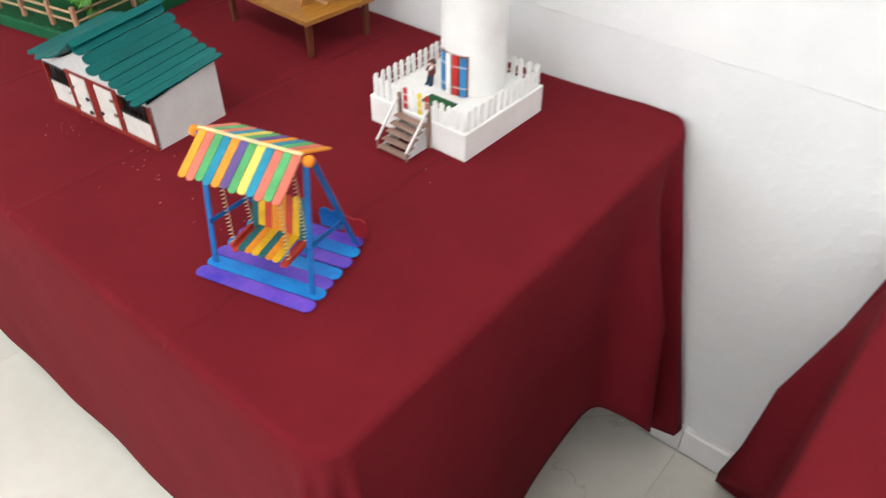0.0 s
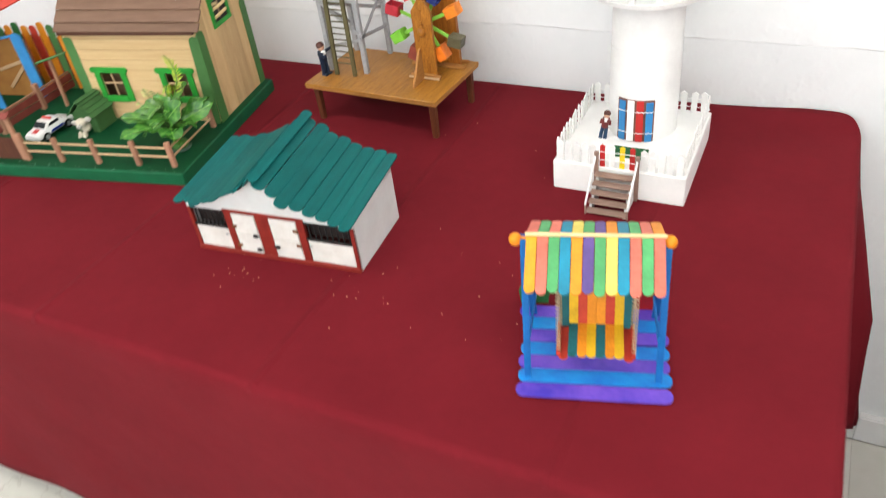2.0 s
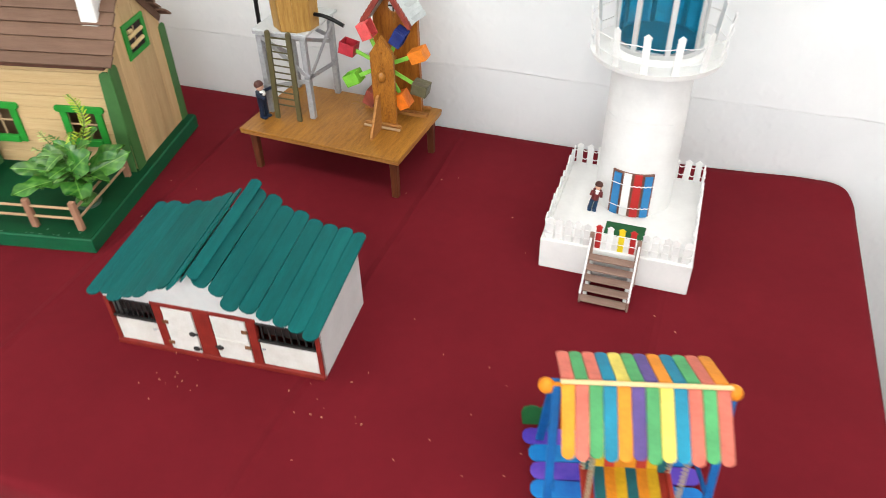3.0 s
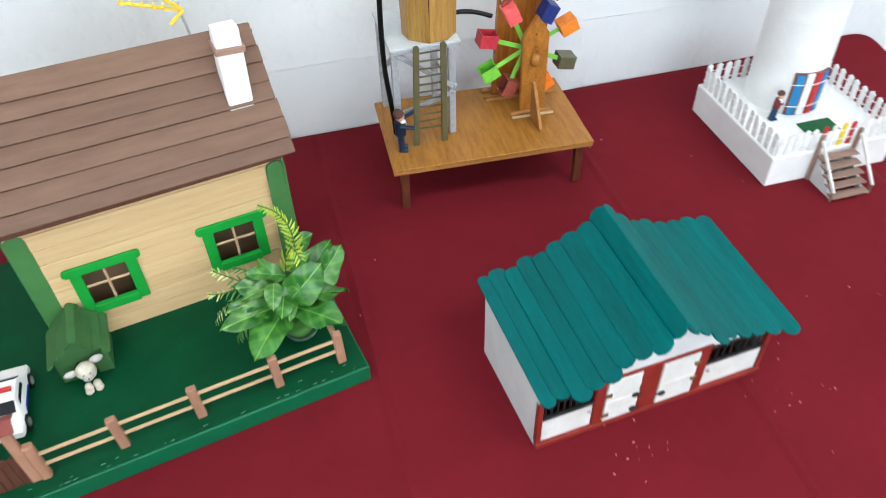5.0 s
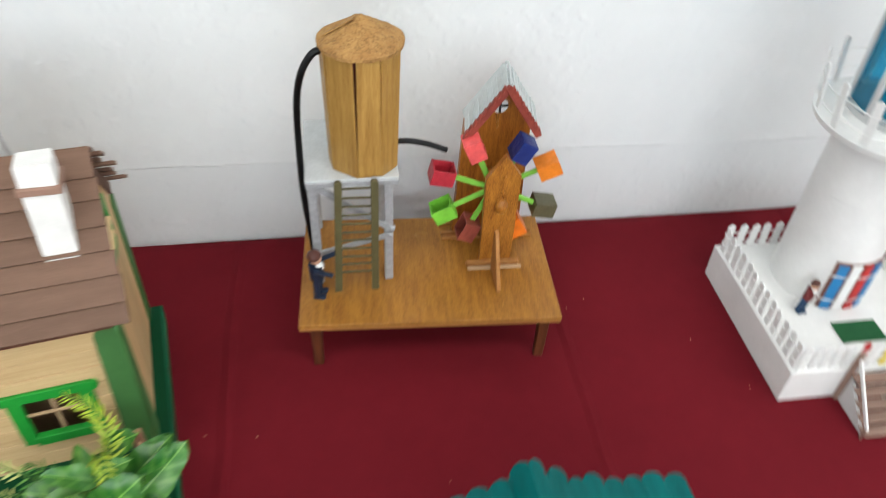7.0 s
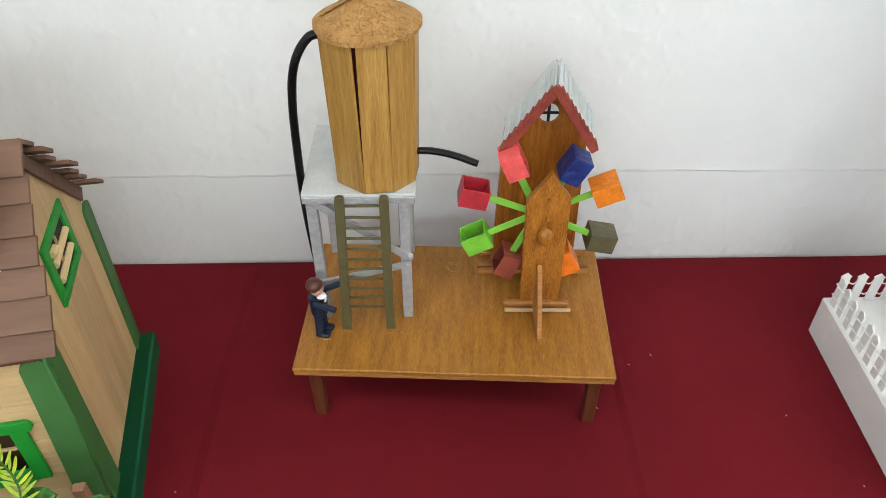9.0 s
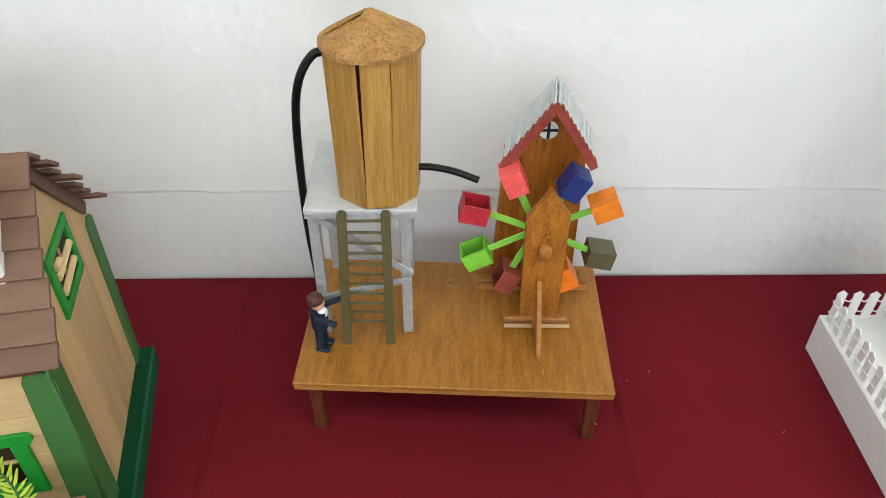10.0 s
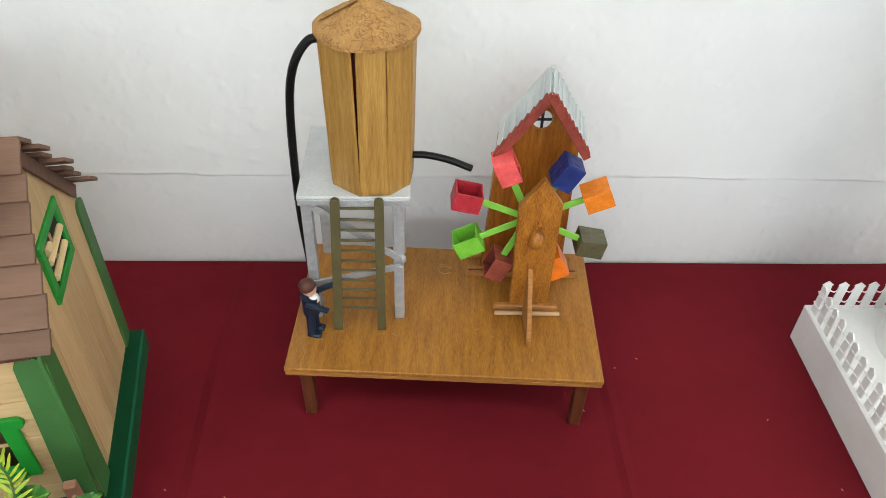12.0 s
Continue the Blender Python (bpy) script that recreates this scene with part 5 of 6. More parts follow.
        for i, w in enumerate(widths):
            w *= unit
            c = p + d * (f + w / 2)
            f += w
            x0 = -0.257 + 0.0015 * math.sin(i * 2.1 + sgn)
            x1 = 0.0005 + 0.0006 * i + 0.0007 * math.sin(i * 1.7) if sgn < 0 else (0.0 if i == 0 else 0.0035 + 0.0042 * math.sin(i * 2.3 + 0.6))
            lift = nrm * (0.0016 + 0.0002 * math.sin(i))
            part("roof_board", bar(Vector((x0, 0, 0.0042 * (1 - i / 9))) + c + lift, Vector((x1, 0, 0.0004 * math.sin(i * 3))) + c + lift, w + (0.0003 if sgn < 0 else 0.0020), 0.0028, nrm - d * lap, 0, 0.0003), BROWN_ROOF, s)
        if sgn < 0:
            part("eave_strip", box((xl + xr) / 2, ye + 0.0045, ze - 0.0022, xr - xl + 0.004, 0.0060, 0.0050, 0.0005), GATEWOOD, s, "dark eave strip")
        else:
            part("barge_board", bar(Vector((xr + 0.0040, 0, 0)) + p - nrm * 0.0055 + d * 0.010, Vector((xr + 0.0040, 0, 0)) + e - nrm * 0.0055 - d * 0.002, 0.0100, 0.0022, (1, 0, 0)), BROWN_ROOF, s)
    # chimney
    ch = slab([(0.1722, 0.186), (0.1975, 0.186), (0.1970, 0.232), (0.1950, 0.2715), (0.1768, 0.2725), (0.1745, 0.242)], 0.0228, 0.0012, m=T(-0.0412) @ yz)
    for v in ch.verts:
        v.co.x += 0.03 * (v.co.z - 0.2)
    chim = part("chimney", ch, CHIMNEY, s, "white rough card chimney")
    part("chimney_band", box(0, 0.1856, 0, 0.0268, 0.0242, 0.0060, 0.0008, T(-0.0282, 0, 0.2535) @ R(4, "Y")), TAPE, chim, "brown band round the chimney")
    # roof aerial
    YEL = mat("yellow_aerial", (0.80, 0.58, 0.05), (0.66, 0.46, 0.03), 70, 0.5)
    part("aerial_mast", rod((-0.050, 0.232, 0.236), (-0.055, 0.233, 0.277), 0.0013), SILVER, s, "thin silver aerial mast")
    boom = part("aerial", rod((-0.053, 0.231, 0.273), (-0.102, 0.236, 0.289), 0.0016), YEL, s, "yellow toy television aerial")
    for i in range(5):
        c = Vector((-0.053, 0.231, 0.273)).lerp(Vector((-0.102, 0.236, 0.289)), 0.28 + 0.17 * i)
        part("element", rod(c + Vector((0, -0.006 + 0.0006 * i, 0.0008)), c + Vector((0, 0.006 - 0.0006 * i, 0.0008)), 0.0014, 6), YEL, boom)
    for dz in (-0.009, 0.015):
        part("reflector", bar((-0.052, 0.230, 0.273), (-0.066, 0.225, 0.274 + dz), 0.0034, 0.0014, (0, 1, 0)), YEL, boom)
    part("clamp", ball(-0.055, 0.233, 0.2795, 0.0022, seg=10), SILVER, boom, smooth=True)
    return s


make_cottage()


def make_kennel():
    s = thing("dog_kennel", HM @ T(-0.239, 0.106, GZ) @ R(-4, "Z"), "small green stick dog kennel beside the cottage wall", "model kennel")
    w, d, h = 0.046, 0.044, 0.030
    front = [(-w / 2, 0), (-0.009, 0), (-0.009, 0.016), (-0.005, 0.022), (0.005, 0.022), (0.009, 0.016), (0.009, 0), (w / 2, 0), (w / 2, h), (0, 0.050), (-w / 2, h)]
    part("front", slab(front, 0.002, m=T(0, 0.002, 0) @ R(90, "X")), GREEN_DOG, s)
    part("back", slab([(-w / 2, 0), (w / 2, 0), (w / 2, h), (0, 0.050), (-w / 2, h)], 0.002, m=T(0, d, 0) @ R(90, "X")), GREEN_DOG, s)
    for o in (-1, 1):
        part("side", box(o * (w / 2 - 0.001), d / 2, h / 2, 0.002, d - 0.004, h), GREEN_DOG, s)
        for k in range(4):
            f = (k + 0.5) / 4
            x, z = o * (0.001 + f * 0.026), 0.0535 - f * 0.0225
            part("roof_stick", place(stick(d + 0.009 + 0.002 * math.sin(k * 2 + o), 0.0088, 0.0018), T(x, -0.006 - 0.0028 * (k % 2), z - 0.0005 * k) @ R(90, "Z") @ R(o * 38, "X")), GREEN_DOG, s)
    part("ridge_stick", place(stick(d + 0.010, 0.0080, 0.0018), T(0.0015, -0.0075, 0.0545) @ R(90, "Z") @ R(14, "X")), GREEN_DOG, s)
    fluff = mat("cream_felt", (0.66, 0.60, 0.48), (0.52, 0.47, 0.38), 160, 0.95, bump=1.0, bscale=400, depth=0.001)
    grey = mat("grey_felt", (0.50, 0.48, 0.44), (0.40, 0.38, 0.35), 160, 0.95, bump=0.8, bscale=400)
    HAIR_DARK = mat("dark_thread", (0.10, 0.085, 0.075), None, 80, 0.8)
    toy = [(merge(ball(0, 0.004, 0.012, 0.0085, 0.010, 0.010), ball(0, -0.005, 0.022, 0.0092, 0.0085, 0.0085), ball(-0.004, -0.011, 0.005, 0.0038, 0.0042, 0.0055), ball(0.004, -0.011, 0.005, 0.0038, 0.0042, 0.0055), ball(-0.0045, -0.013, 0.0025, 0.0040, 0.0048, 0.0026), ball(0.0045, -0.013, 0.0025, 0.0040, 0.0048, 0.0026)), fluff),
           (merge(ball(-0.013, -0.003, 0.022, 0.0065, 0.0025, 0.0040), ball(0.012, -0.001, 0.027, 0.0062, 0.0025, 0.0046), ball(0, -0.0125, 0.0195, 0.0052, 0.0035, 0.0042)), grey),
           (merge(ball(-0.003, -0.0130, 0.0242, 0.0008, seg=8), ball(0.003, -0.0130, 0.0242, 0.0008, seg=8), ball(0, -0.0158, 0.0205, 0.0010, seg=8)), HAIR_DARK)]
    solid("toy_dog", toy, "cream felt toy dog lying in the kennel doorway", "toy dog", HM @ T(-0.238, 0.099, GZ) @ R(6, "Z"))
    return s


make_kennel()


def make_fence():
    s = thing("garden_fence", HM @ T(0, 0, GZ), "brown post-and-rail fence glued along the lawn edge", "model fence")
    xs = (-0.018, -0.080, -0.153, -0.221)
    def post(x, y, h=0.042, rz=0):
        part("post", box(0, 0, h / 2, 0.0085, 0.0065, h, 0.0009, T(x, y, 0) @ R(rz, "Z") @ R(1.5 * math.sin(x * 90), "Y")), POSTWOOD, s)
    for x in xs:
        post(x, 0.012)
    post(-0.018, 0.134)
    for z in (0.0165, 0.0315):
        part("rail", rod((-0.288, 0.0125, z), (-0.018, 0.0120, z + 0.0004), 0.0017, 8), DOWEL, s)
        part("rail", rod((-0.018, 0.012, z), (-0.018, 0.134, z), 0.0017, 8), DOWEL, s)
    return s


make_fence()


def make_gate():
    s = thing("garden_gate", HM @ T(-0.290, 0.010, GZ), "brown lych gate with dark picket leaf", "model gate")
    for x in (0.0, -0.062):
        part("gate_post", merge(box(x + 0.004, 0.002, 0.024, 0.0085, 0.008, 0.048, 0.0015), box(x - 0.004, 0.003, 0.040, 0.0085, 0.006, 0.080, 0.0010)), POSTWOOD, s)
    for o in (-1, 1):
        part("canopy", bar((-0.072, 0.004 + 0.005 * o, 0.079), (0.006, 0.004 + 0.005 * o, 0.079), 0.011, 0.002, (0, 0.55 * o, 1)), RAILRED, s)
    leaf = part("leaf", merge(box(-0.031, 0.004, 0.012, 0.050, 0.002, 0.004), box(-0.031, 0.004, 0.030, 0.050, 0.002, 0.004)), GATEWOOD, s)
    pk = picket_mesh(GATEWOOD, 0.0062, 0.040)
    for k in range(7):
        part("picket", pk, None, leaf, m=T(-0.0515 + k * 0.0068, 0.0022, 0.001))
    return s


make_gate()


def make_car():
    s = thing("toy_police_car", HM @ T(-0.309, 0.098, GZ) @ R(-97, "Z"), "white toy police car with blue side flashes and red light bar", "toy car")
    L, W = 0.078, 0.034
    prof = [(-0.039, 0.007), (-0.039, 0.014), (-0.034, 0.0165), (-0.024, 0.0175), (-0.014, 0.0255), (0.010, 0.0265), (0.021, 0.0180), (0.033, 0.0160), (0.039, 0.0130), (0.0395, 0.007)]
    body = slab(prof, W, 0.002, m=T(0, W / 2, 0) @ R(90, "X"))
    for v in body.verts:
        if v.co.z > 0.018:
            v.co.y *= 0.80
    part("body", body, mat("white_enamel", (0.80, 0.80, 0.80), (0.76, 0.76, 0.76), 20, 0.22, bump=0, coat=0.6), s, smooth=True)
    gl = mat("dark_car_glass", (0.02, 0.022, 0.026), None, 20, 0.1, bump=0)
    part("windscreen", bar((0.0115, 0, 0.0263), (0.0200, 0, 0.0193), 0.0235, 0.0012, (1, 0, 1)), gl, s, "dark windscreen")
    part("rear_window", bar((-0.0150, 0, 0.0255), (-0.0225, 0, 0.0193), 0.0225, 0.0012, (-1, 0, 1)), gl, s, "dark rear window")
    blue = mat("blue_decal", (0.01, 0.03, 0.26), None, 30, 0.3)
    for o in (-1, 1):
        part("side_window", slab([(-0.012, 0.0185), (0.015, 0.0185), (0.008, 0.0245), (-0.010, 0.0245)], 0.0008, 0.0001, m=T(0, o * 0.0150 + 0.0004, 0) @ R(90, "X")), gl, s)
        part("flash", slab([(-0.020, 0.0095), (0.014, 0.0095), (0.010, 0.0135), (-0.014, 0.0135)], 0.0008, 0.0001, m=T(0, o * 0.0171 + 0.0004, 0) @ R(90, "X")), blue, s, "blue side flash")
    for x in (-0.024, 0.024):
        for o in (-1, 1):
            w = part("wheel", cone(0, 0, -0.003, 0.0072, 0.0072, 0.006, 20), RUBBER, s, "black tyre with grey rim", m=T(x, o * 0.0155, 0.0072) @ R(90, "X"))
            part("rim", cone(0, 0, -0.0034, 0.0042, 0.0042, 0.0068, 16), SILVER, w)
    part("light_bar", box(-0.002, 0, 0.0278, 0.005, 0.019, 0.003, 0.0008), RED, s, "red light bar")
    part("bonnet_mark", bar((0.022, 0, 0.0180), (0.033, 0, 0.0164), 0.010, 0.0008, (0.2, 0, 1)), RED, s, "red bonnet marking")
    return s


make_car()


# ---- plants in the garden ----
def leaf_mesh(name, L, W, curl, fold, material):
    """A pointed leaf with a sunken midrib and waved edge; its stalk end at the origin, along x."""
    bm = bmesh.new()
    n, rows = 11, []
    for i in range(n + 1):
        t = i / n
        w = W * 1.08 * (t + 0.02) ** 0.55 * max(0.0, 1 - t) ** 0.72 * 1.95 ** 0.9
        z = -curl * L * t * t
        row = []
        for k in (-1, -0.6, -0.12, 0, 0.12, 0.6, 1):
            wave = 0.085 * W * math.sin(t * 11 + k * 2.2) * abs(k)
            row.append(bm.verts.new((L * t, k * w / 2, z + fold * abs(k) ** 0.8 * w * 0.5 + wave)))
        rows.append(row)
    for a, b in zip(rows, rows[1:]):
        for k in range(6):
            bm.faces.new((a[k], b[k], b[k + 1], a[k + 1]))
    bmesh.ops.recalc_face_normals(bm, faces=bm.faces)
    return mesh_of(name, bm, material, True, 60)


def veined(name, dark, light, rib=0.0009, step=0.0062):
    """Dark leaf with a pale midrib, slanting side veins and blotches."""
    m = mat(name, dark, tuple(d * 0.55 + e * 0.25 for d, e in zip(dark, light)), 60, 0.27, bump=0.25, vary=0.25, fine=0.3, spec=0.5)
    nt = m.node_tree
    n, l = nt.nodes, nt.links
    p = n["Principled BSDF"]

    def node(op, x, y=None, z=None):
        q = n.new("ShaderNodeMath")
        q.operation = op
        for i, v in enumerate((x, y, z)):
            if v is None:
                continue
            if hasattr(v, "is_linked"):
                l.new(v, q.inputs[i])
            else:
                q.inputs[i].default_value = v
        return q.outputs[0]
    tc = n.new("ShaderNodeTexCoord")
    sep = n.new("ShaderNodeSeparateXYZ")
    l.new(tc.outputs["Object"], sep.inputs[0])
    ab = node("ABSOLUTE", sep.outputs[1])
    nz = n.new("ShaderNodeTexNoise")
    nz.inputs["Scale"].default_value = 48
    l.new(tc.outputs["Object"], nz.inputs["Vector"])
    slant = node("ADD", node("SUBTRACT", sep.outputs[0], node("MULTIPLY", ab, 0.9)), node("MULTIPLY", nz.outputs[0], 0.004))
    wave = node("SINE", node("MULTIPLY", slant, 2 * math.pi / step))
    side_veins = node("MULTIPLY", node("MAXIMUM", node("SUBTRACT", wave, 0.10), 0.0), 0.20)
    midrib = node("MULTIPLY", node("LESS_THAN", ab, rib), 0.5)
    blot = node("MULTIPLY", node("MAXIMUM", node("SUBTRACT", nz.outputs[0], 0.56), 0.0), 1.5)
    total = node("MINIMUM", node("ADD", node("ADD", side_veins, midrib), blot), 0.85)
    mx = n.new("ShaderNodeMix")
    mx.data_type = "RGBA"
    mx.inputs[7].default_value = (*light, 1)
    src = p.inputs["Base Color"].links[0].from_socket
    l.new(total, mx.inputs[0])
    l.new(src, mx.inputs[6])
    l.new(mx.outputs[2], p.inputs["Base Color"])
    return m


def make_plant():
    s = thing("potted_plant", HM @ T(-0.054, 0.078, GZ), "artificial leafy plant with variegated leaves and fern fronds", "artificial plant")
    part("tray", merge(cone(0.014, -0.010, 0, 0.016, 0.016, 0.0012, 28), tube([Vector((0.014 + 0.0165 * math.cos(radians(a)), -0.010 + 0.0165 * math.sin(radians(a)), 0.0035)) for a in range(0, 361, 12)], 0.0008, 5)), mat("cloudy_plastic", (0.16, 0.24, 0.19), (0.03, 0.09, 0.05), 90, 0.25, spec=0.5), s, "cloudy plastic tray", smooth=True)
    part("foam", ball(0.013, -0.010, 0.006, 0.014, 0.014, 0.008, 14), FERN_DARK, s, smooth=True)
    rnd = random.Random(11)
    big = veined("variegated_leaf", (0.012, 0.112, 0.014), (0.19, 0.43, 0.065), 0.0007, 0.0140)
    pale = veined("fresh_leaf", (0.036, 0.165, 0.024), (0.22, 0.43, 0.085), 0.0007, 0.010)
    kinds = {"broad": leaf_mesh("leaf", 0.052, 0.043, 0.16, 0.18, big), "oval": leaf_mesh("leaf", 0.048, 0.030, 0.18, 0.26, big), "slim": leaf_mesh("leaf", 0.040, 0.022, 0.3, 0.45, pale), "small": leaf_mesh("leaf", 0.028, 0.015, 0.2, 0.35, pale)}
    span = {"broad": 0.052, "oval": 0.048, "slim": 0.040, "small": 0.028}
    wide = {"broad": 0.043, "oval": 0.030, "slim": 0.022, "small": 0.015}
    CURL = {"broad": 0.16, "oval": 0.18, "slim": 0.3, "small": 0.2}
    stems = []

    def leaf(kind, x, y, z, length, yaw, pitch, roll=0):
        part("leaf", kinds[kind], None, s, m=T(x, y, z) @ R(yaw, "Z") @ R(pitch - 12, "Y") @ R(roll, "X") @ Matrix.Scale(length / span[kind], 4))
        stems.append(tube(smooth_line([(0.012 + x * 0.1, -0.010 + y * 0.1, 0.004), (0.006 + x * 0.5, -0.005 + y * 0.5, z * 0.6), (x, y, z)], 4), 0.0010, 5))

    def blade(kind, base, tip, width, facing):
        """A leaf from its stalk end to its tip, its upper face turned towards facing."""
        base, tip = Vector(base), Vector(tip)
        along, curl = tip - base, CURL[kind]
        ax = along.normalized()
        az = (Vector(facing) - ax * ax.dot(Vector(facing))).normalized()
        ay = az.cross(ax)
        turn = Matrix((ax, ay, az)).transposed().to_4x4()
        k = along.length / span[kind]
        size = Matrix.Diagonal((k, width / wide[kind], k, 1))
        part("leaf", kinds[kind], None, s, m=Matrix.Translation(base) @ turn @ R(-math.degrees(math.atan(curl)), "Y") @ size)
        stems.append(tube(smooth_line([(0.012, -0.010, 0.004), (0.008 + base.x * 0.4, -0.006 + base.y * 0.4, base.z * 0.55), tuple(base)], 4), 0.0010, 5))
    # the broad leaves in front and to one side
    blade("broad", (-0.001, -0.020, 0.043), (-0.041, -0.066, 0.046), 0.042, (-0.1, -0.3, 1))
    blade("broad", (0.010, -0.014, 0.040), (0.046, -0.059, 0.040), 0.044, (0.3, -0.3, 1))
    blade("broad", (0.012, -0.008, 0.045), (0.064, -0.024, 0.044), 0.036, (0.3, 0.1, 1))
    blade("broad", (0.032, -0.008, 0.046), (0.075, 0.021, 0.063), 0.034, (0.25, -0.8, 0.6))
    blade("broad", (0.028, 0.002, 0.052), (0.067, 0.026, 0.069), 0.030, (-0.2, -0.6, 0.8))
    blade("broad", (0.006, -0.014, 0.047), (0.046, -0.012, 0.081), 0.042, (0.1, -0.8, 0.7))
    blade("oval", (0.022, 0.020, 0.079), (0.048, 0.011, 0.099), 0.023, (0.1, -0.6, 0.8))
    # the narrower ones on the other side
    blade("oval", (0.002, -0.012, 0.045), (-0.060, -0.030, 0.060), 0.031, (-0.1, -0.5, 1))
    blade("oval", (-0.002, -0.008, 0.054), (-0.050, -0.010, 0.058), 0.024, (0, -0.3, 1))
    blade("oval", (0.001, -0.002, 0.060), (-0.035, 0.006, 0.069), 0.028, (-0.1, -0.5, 1))
    blade("oval", (0.014, 0.004, 0.064), (-0.022, 0.012, 0.076), 0.022, (0, -0.2, 1))
    blade("slim", (-0.001, -0.006, 0.070), (-0.010, -0.030, 0.061), 0.020, (0.2, 0.2, 1))
    blade("oval", (0.006, -0.008, 0.056), (-0.006, -0.038, 0.054), 0.024, (0.3, -0.2, 1))
    blade("slim", (0.004, 0.002, 0.060), (-0.032, -0.012, 0.068), 0.018, (0, -0.4, 1))
    blade("slim", (0.016, 0.004, 0.072), (0.040, 0.000, 0.086), 0.018, (0, -0.5, 0.8))
    blade("small", (0.012, -0.004, 0.062), (0.018, -0.024, 0.066), 0.014, (0, -0.2, 1))
    # shaded leaves deep inside
    for i in range(8):
        a, r = rnd.uniform(0, 360), rnd.uniform(0.002, 0.018)
        leaf(("oval", "slim", "small")[i % 3], 0.010 + r * math.cos(radians(a)), -0.004 + r * math.sin(radians(a)), rnd.uniform(0.026, 0.050), rnd.uniform(0.022, 0.036), a + rnd.uniform(-30, 30), rnd.uniform(-30, 20), rnd.uniform(-30, 30))
    # fern fronds
    small = leaf_mesh("leaflet", 0.022, 0.0050, 0.25, 0.2, FERN)
    dark = leaf_mesh("leaflet", 0.019, 0.0042, 0.3, 0.2, FERN_DARK)
    tip = leaf_mesh("leaflet", 0.017, 0.0046, 0.2, 0.3, mat("pale_bud", (0.52, 0.55, 0.22), (0.34, 0.42, 0.12), 70, 0.5))

    def frond(label, mesh, scale, *line, every=2, ends=None):
        L = smooth_line(line, 7)
        f = part("frond", tube(L, 0.0007, 5), STEM, s, label)
        for i in range(3, len(L) - 1, every):
            d = (L[i + 1] - L[i - 1]).normalized()
            yaw, pit = math.degrees(math.atan2(d.y, d.x)), -math.degrees(math.asin(d.z))
            k = scale * (1.15 - 0.75 * i / len(L))
            for o in (-1, 1):
                part("leaflet", ends if ends and i > len(L) * 0.62 else mesh, None, f, m=T(*L[i]) @ R(yaw, "Z") @ R(pit, "Y") @ R(rnd.uniform(-25, 25), "X") @ R(o * rnd.uniform(40, 62), "Z") @ R(8, "Y") @ Matrix.Scale(k * rnd.uniform(0.85, 1.1), 4))
    frond("tall yellow-tipped fern frond", small, 0.62, (0.016, 0.0, 0.02), (0.026, 0.003, 0.081), (0.029, 0.016, 0.107), (0.021, 0.024, 0.126), (0.007, 0.031, 0.135), every=1)
    frond("yellow-green fern frond", small, 0.8, (0.012, -0.004, 0.02), (0.014, 0.003, 0.072), (0.020, 0.002, 0.094), (0.024, -0.006, 0.104), (0.027, -0.018, 0.098))
    frond("dark fern frond", dark, 0.8, (0.006, -0.004, 0.02), (-0.002, 0.001, 0.050), (-0.025, 0.014, 0.064), (-0.040, 0.022, 0.074), (-0.049, 0.027, 0.080), ends=tip)
    frond("dark fern frond", dark, 0.8, (0.006, -0.006, 0.02), (-0.007, -0.002, 0.050), (-0.031, 0.008, 0.062), (-0.049, 0.014, 0.060), (-0.059, 0.017, 0.062), ends=tip)
    frond("dark fern frond", dark, 0.8, (0.004, -0.008, 0.02), (-0.008, -0.001, 0.044), (-0.036, 0.006, 0.053), (-0.053, 0.006, 0.045), (-0.061, 0.007, 0.034), ends=tip)
    frond("dark fern frond", dark, 0.8, (0.004, -0.010, 0.015), (-0.010, -0.008, 0.036), (-0.029, -0.007, 0.032), (-0.041, -0.010, 0.027), (-0.048, -0.012, 0.020))
    frond("dark fern frond", dark, 0.7, (0.006, 0.0, 0.02), (-0.006, 0.008, 0.058), (-0.022, 0.018, 0.076), (-0.032, 0.022, 0.080))
    part("stems", merge(*stems), STEM, s, smooth=True)
    return s


make_plant()


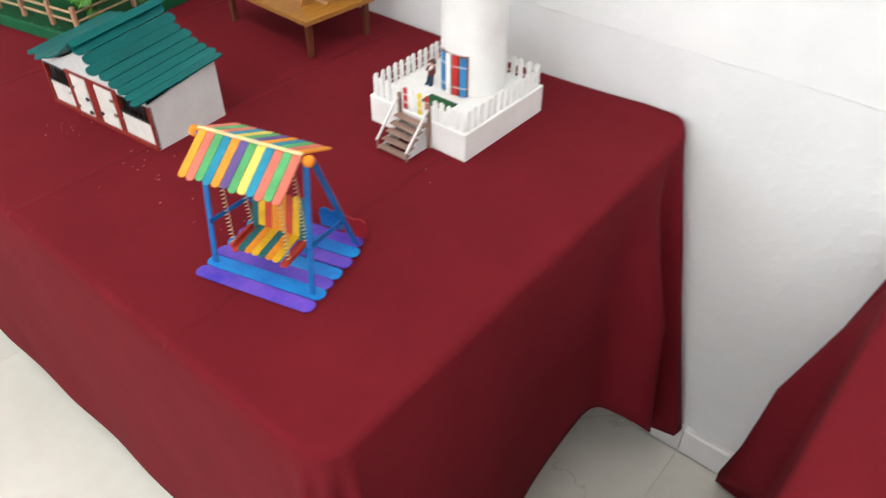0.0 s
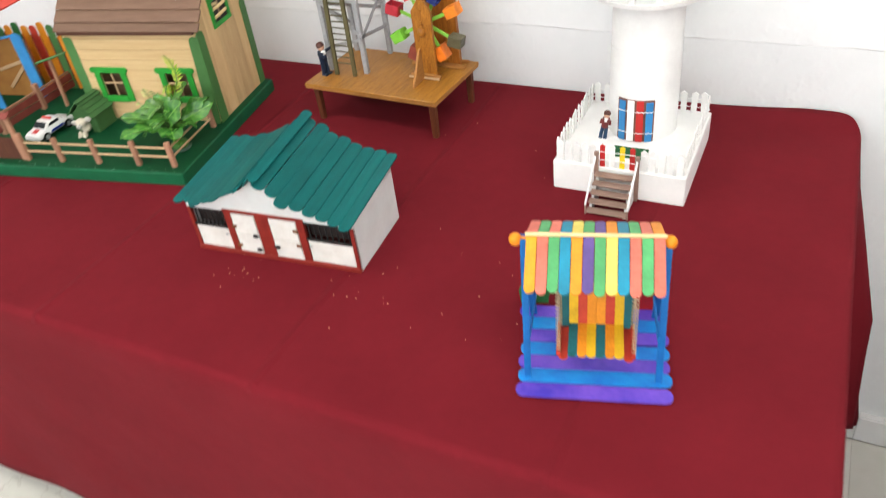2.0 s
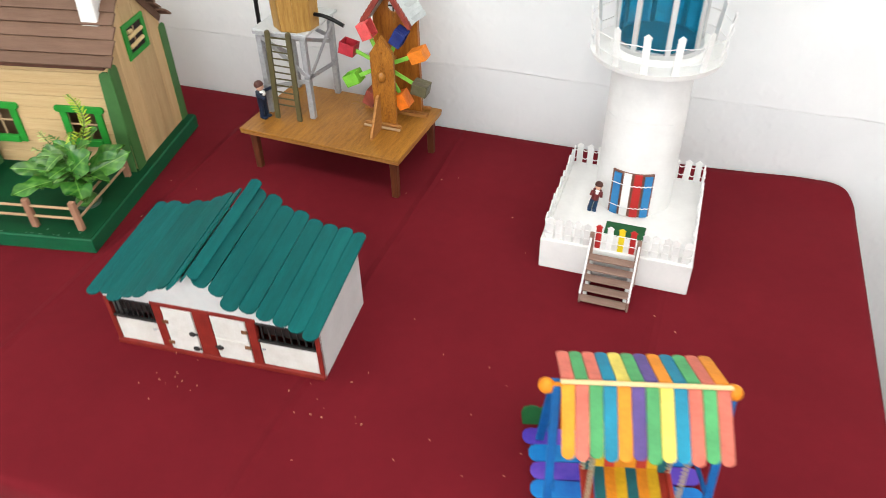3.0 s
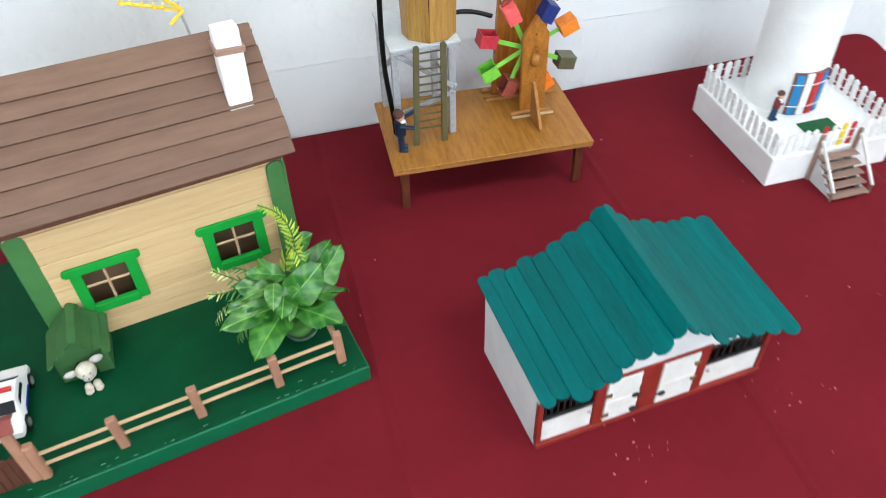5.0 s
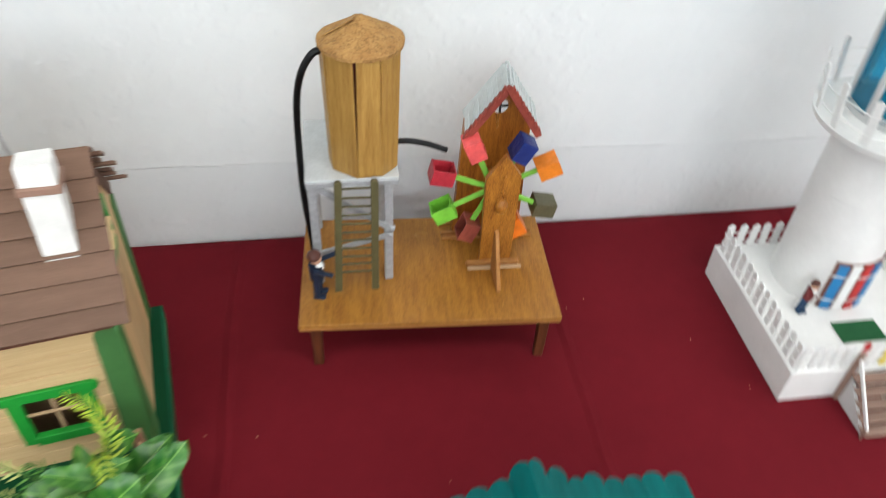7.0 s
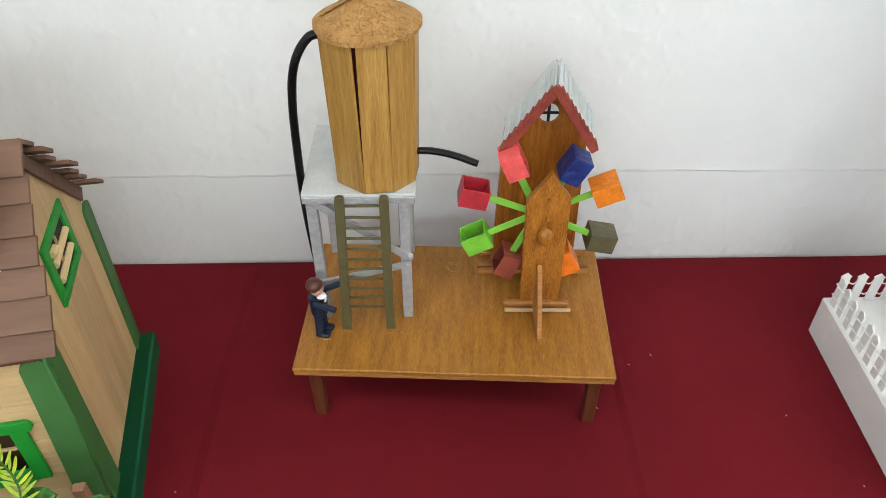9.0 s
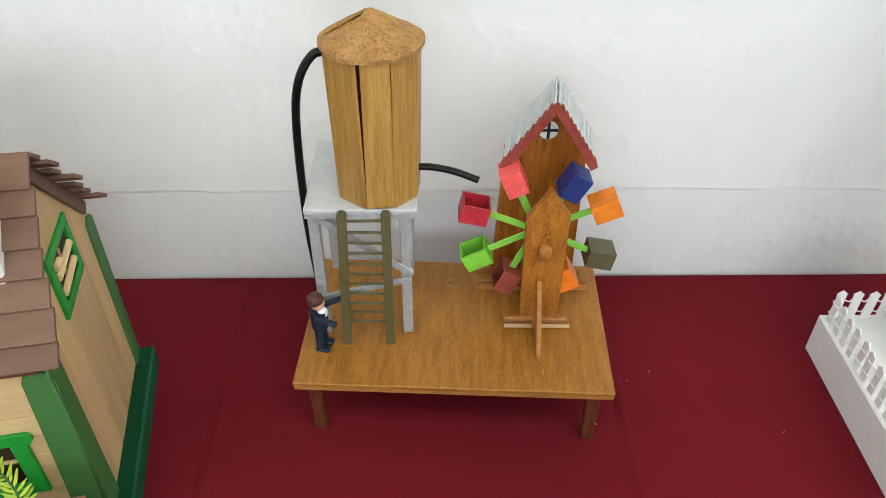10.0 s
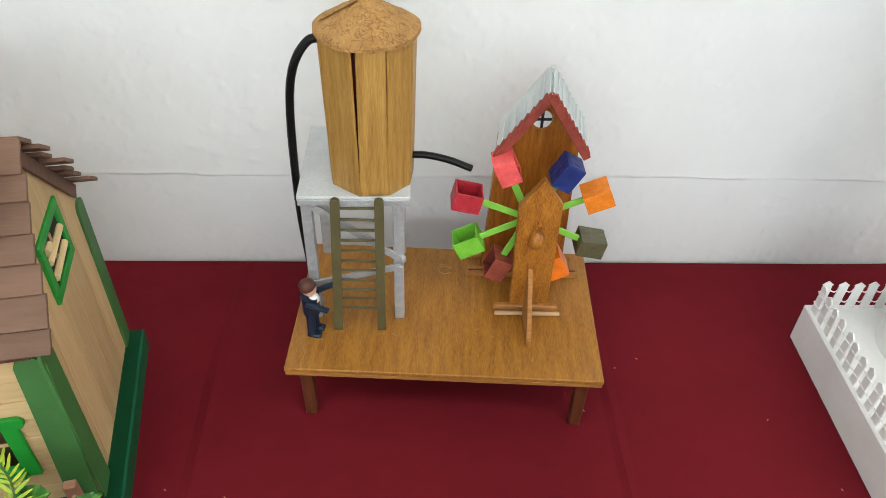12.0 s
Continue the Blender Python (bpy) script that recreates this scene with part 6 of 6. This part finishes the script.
# ---- play house behind the gate ----
def make_playhouse():
    s = thing("play_house", HM @ T(-0.470, 0.150, GZ), "colourful stick play house with blue posts and red roof", "model play house")
    ochre = mat("ochre_card", (0.36, 0.17, 0.045), (0.28, 0.12, 0.03), 40, 0.6)
    scarlet = mat("red_card", (0.60, 0.060, 0.040), (0.50, 0.045, 0.03), 40, 0.6)
    part("back_wall", box(-0.006, 0.080, 0.055, 0.116, 0.003, 0.110), ochre, s, "ochre wall")
    part("side_wall", box(-0.0655, 0.060, 0.104, 0.003, 0.110, 0.208), ochre, s, "ochre wall")
    part("wall_brace", merge(bar((-0.02, 0.077, 0.018), (0.030, 0.077, 0.060), 0.006, 0.002, (0, 1, 0)), bar((0.030, 0.077, 0.018), (0.036, 0.077, 0.075), 0.006, 0.002, (0, 1, 0)), bar((-0.03, 0.077, 0.052), (0.040, 0.077, 0.072), 0.006, 0.002, (0, 1, 0))), DOWEL, s, "tan braces")
    for x, y in ((-0.010, 0.028), (0.056, 0.064)):
        part("post", place(stick(0.128, 0.023, 0.003, False, True), T(x, y, 0) @ R(-90, "Y") @ R(90, "X")), LBLUE, s, "bright blue post")
    part("cross_beam", bar((-0.060, 0.062, 0.105), (0.050, 0.062, 0.124), 0.008, 0.003, (0, 0, 1)), LBLUE, s, "bright blue beam")
    part("roof", bar((-0.067, 0.072, 0.208), (0.069, 0.072, 0.175), 0.090, 0.003, (0, 0, 1)), scarlet, s, "red card roof")
    cols = (DYES["red"], DYES["orange"], GREEN_TRIM, DYES["orange"], DYES["darkgreen"], DYES["orange"])
    for i in range(12):
        part("picket", place(stick(0.125 + 0.004 * math.sin(i * 2), 0.015, 0.002, False, True), T(-0.060 + i * 0.0185, 0.112, 0) @ R(-90, "Y") @ R(90, "X")), cols[i % 6], s)
    for z in (0.020, 0.034):
        part("rail", bar((0.068, -0.075, z), (0.090, 0.130, z), 0.0035, 0.003, (1, -0.1, 0)), POSTWOOD, s, "pale wooden rail")
        part("rail_board", bar((0.071, -0.075, z - 0.008), (0.093, 0.130, z - 0.008), 0.012, 0.002, (1, -0.1, 0)), RAILRED, s, "red-brown rail board")
    part("arch_post", rod((0.121, 0.044, 0.0), (0.121, 0.048, 0.085), 0.0035), POSTWOOD, s)
    part("arch_leaf", merge(bar((0.100, 0.036, 0.084), (0.150, 0.060, 0.094), 0.010, 0.002, (0, 0, 1))), GREEN_TRIM, s)
    part("rail_post", box(0.082, 0.030, 0.024, 0.009, 0.009, 0.048), POSTWOOD, s)
    part("rail_post", box(0.073, -0.060, 0.022, 0.009, 0.009, 0.044), POSTWOOD, s)
    return s


make_playhouse()


# ---- scraps on the cloth ----
def scraps():
    bm = bmesh.new()
    rnd = random.Random(5)
    for cx, cy, spread, n in ((-0.10, -0.572, 0.022, 22), (0.06, -0.545, 0.02, 14), (0.17, -0.47, 0.05, 10), (0.14, -0.575, 0.06, 16), (-0.26, -0.30, 0.05, 6), (0.10, -0.20, 0.05, 5), (0.45, -0.40, 0.08, 4), (-0.05, -0.24, 0.1, 5)):
        for _ in range(int(n * 0.6)):
            x, y, a = rnd.gauss(cx, spread), rnd.gauss(cy, spread * 0.6), rnd.uniform(0, 3.14)
            b = box(0, 0, 0, rnd.uniform(0.0006, 0.0024), 0.0004, 0.0004, 0, T(x, y, TOP + 0.0009) @ Matrix.Rotation(a, 4, "Z"))
            t = bpy.data.meshes.new("tmp")
            b.to_mesh(t)
            b.free()
            bm.from_mesh(t)
            bpy.data.meshes.remove(t)
    ob = tagged(new("wood_crumbs", mesh_of("wood_crumbs", bm, CREAM)), "tiny pale wood crumbs scattered on the cloth", "crumbs", kind="stuff")
    return ob


scraps()
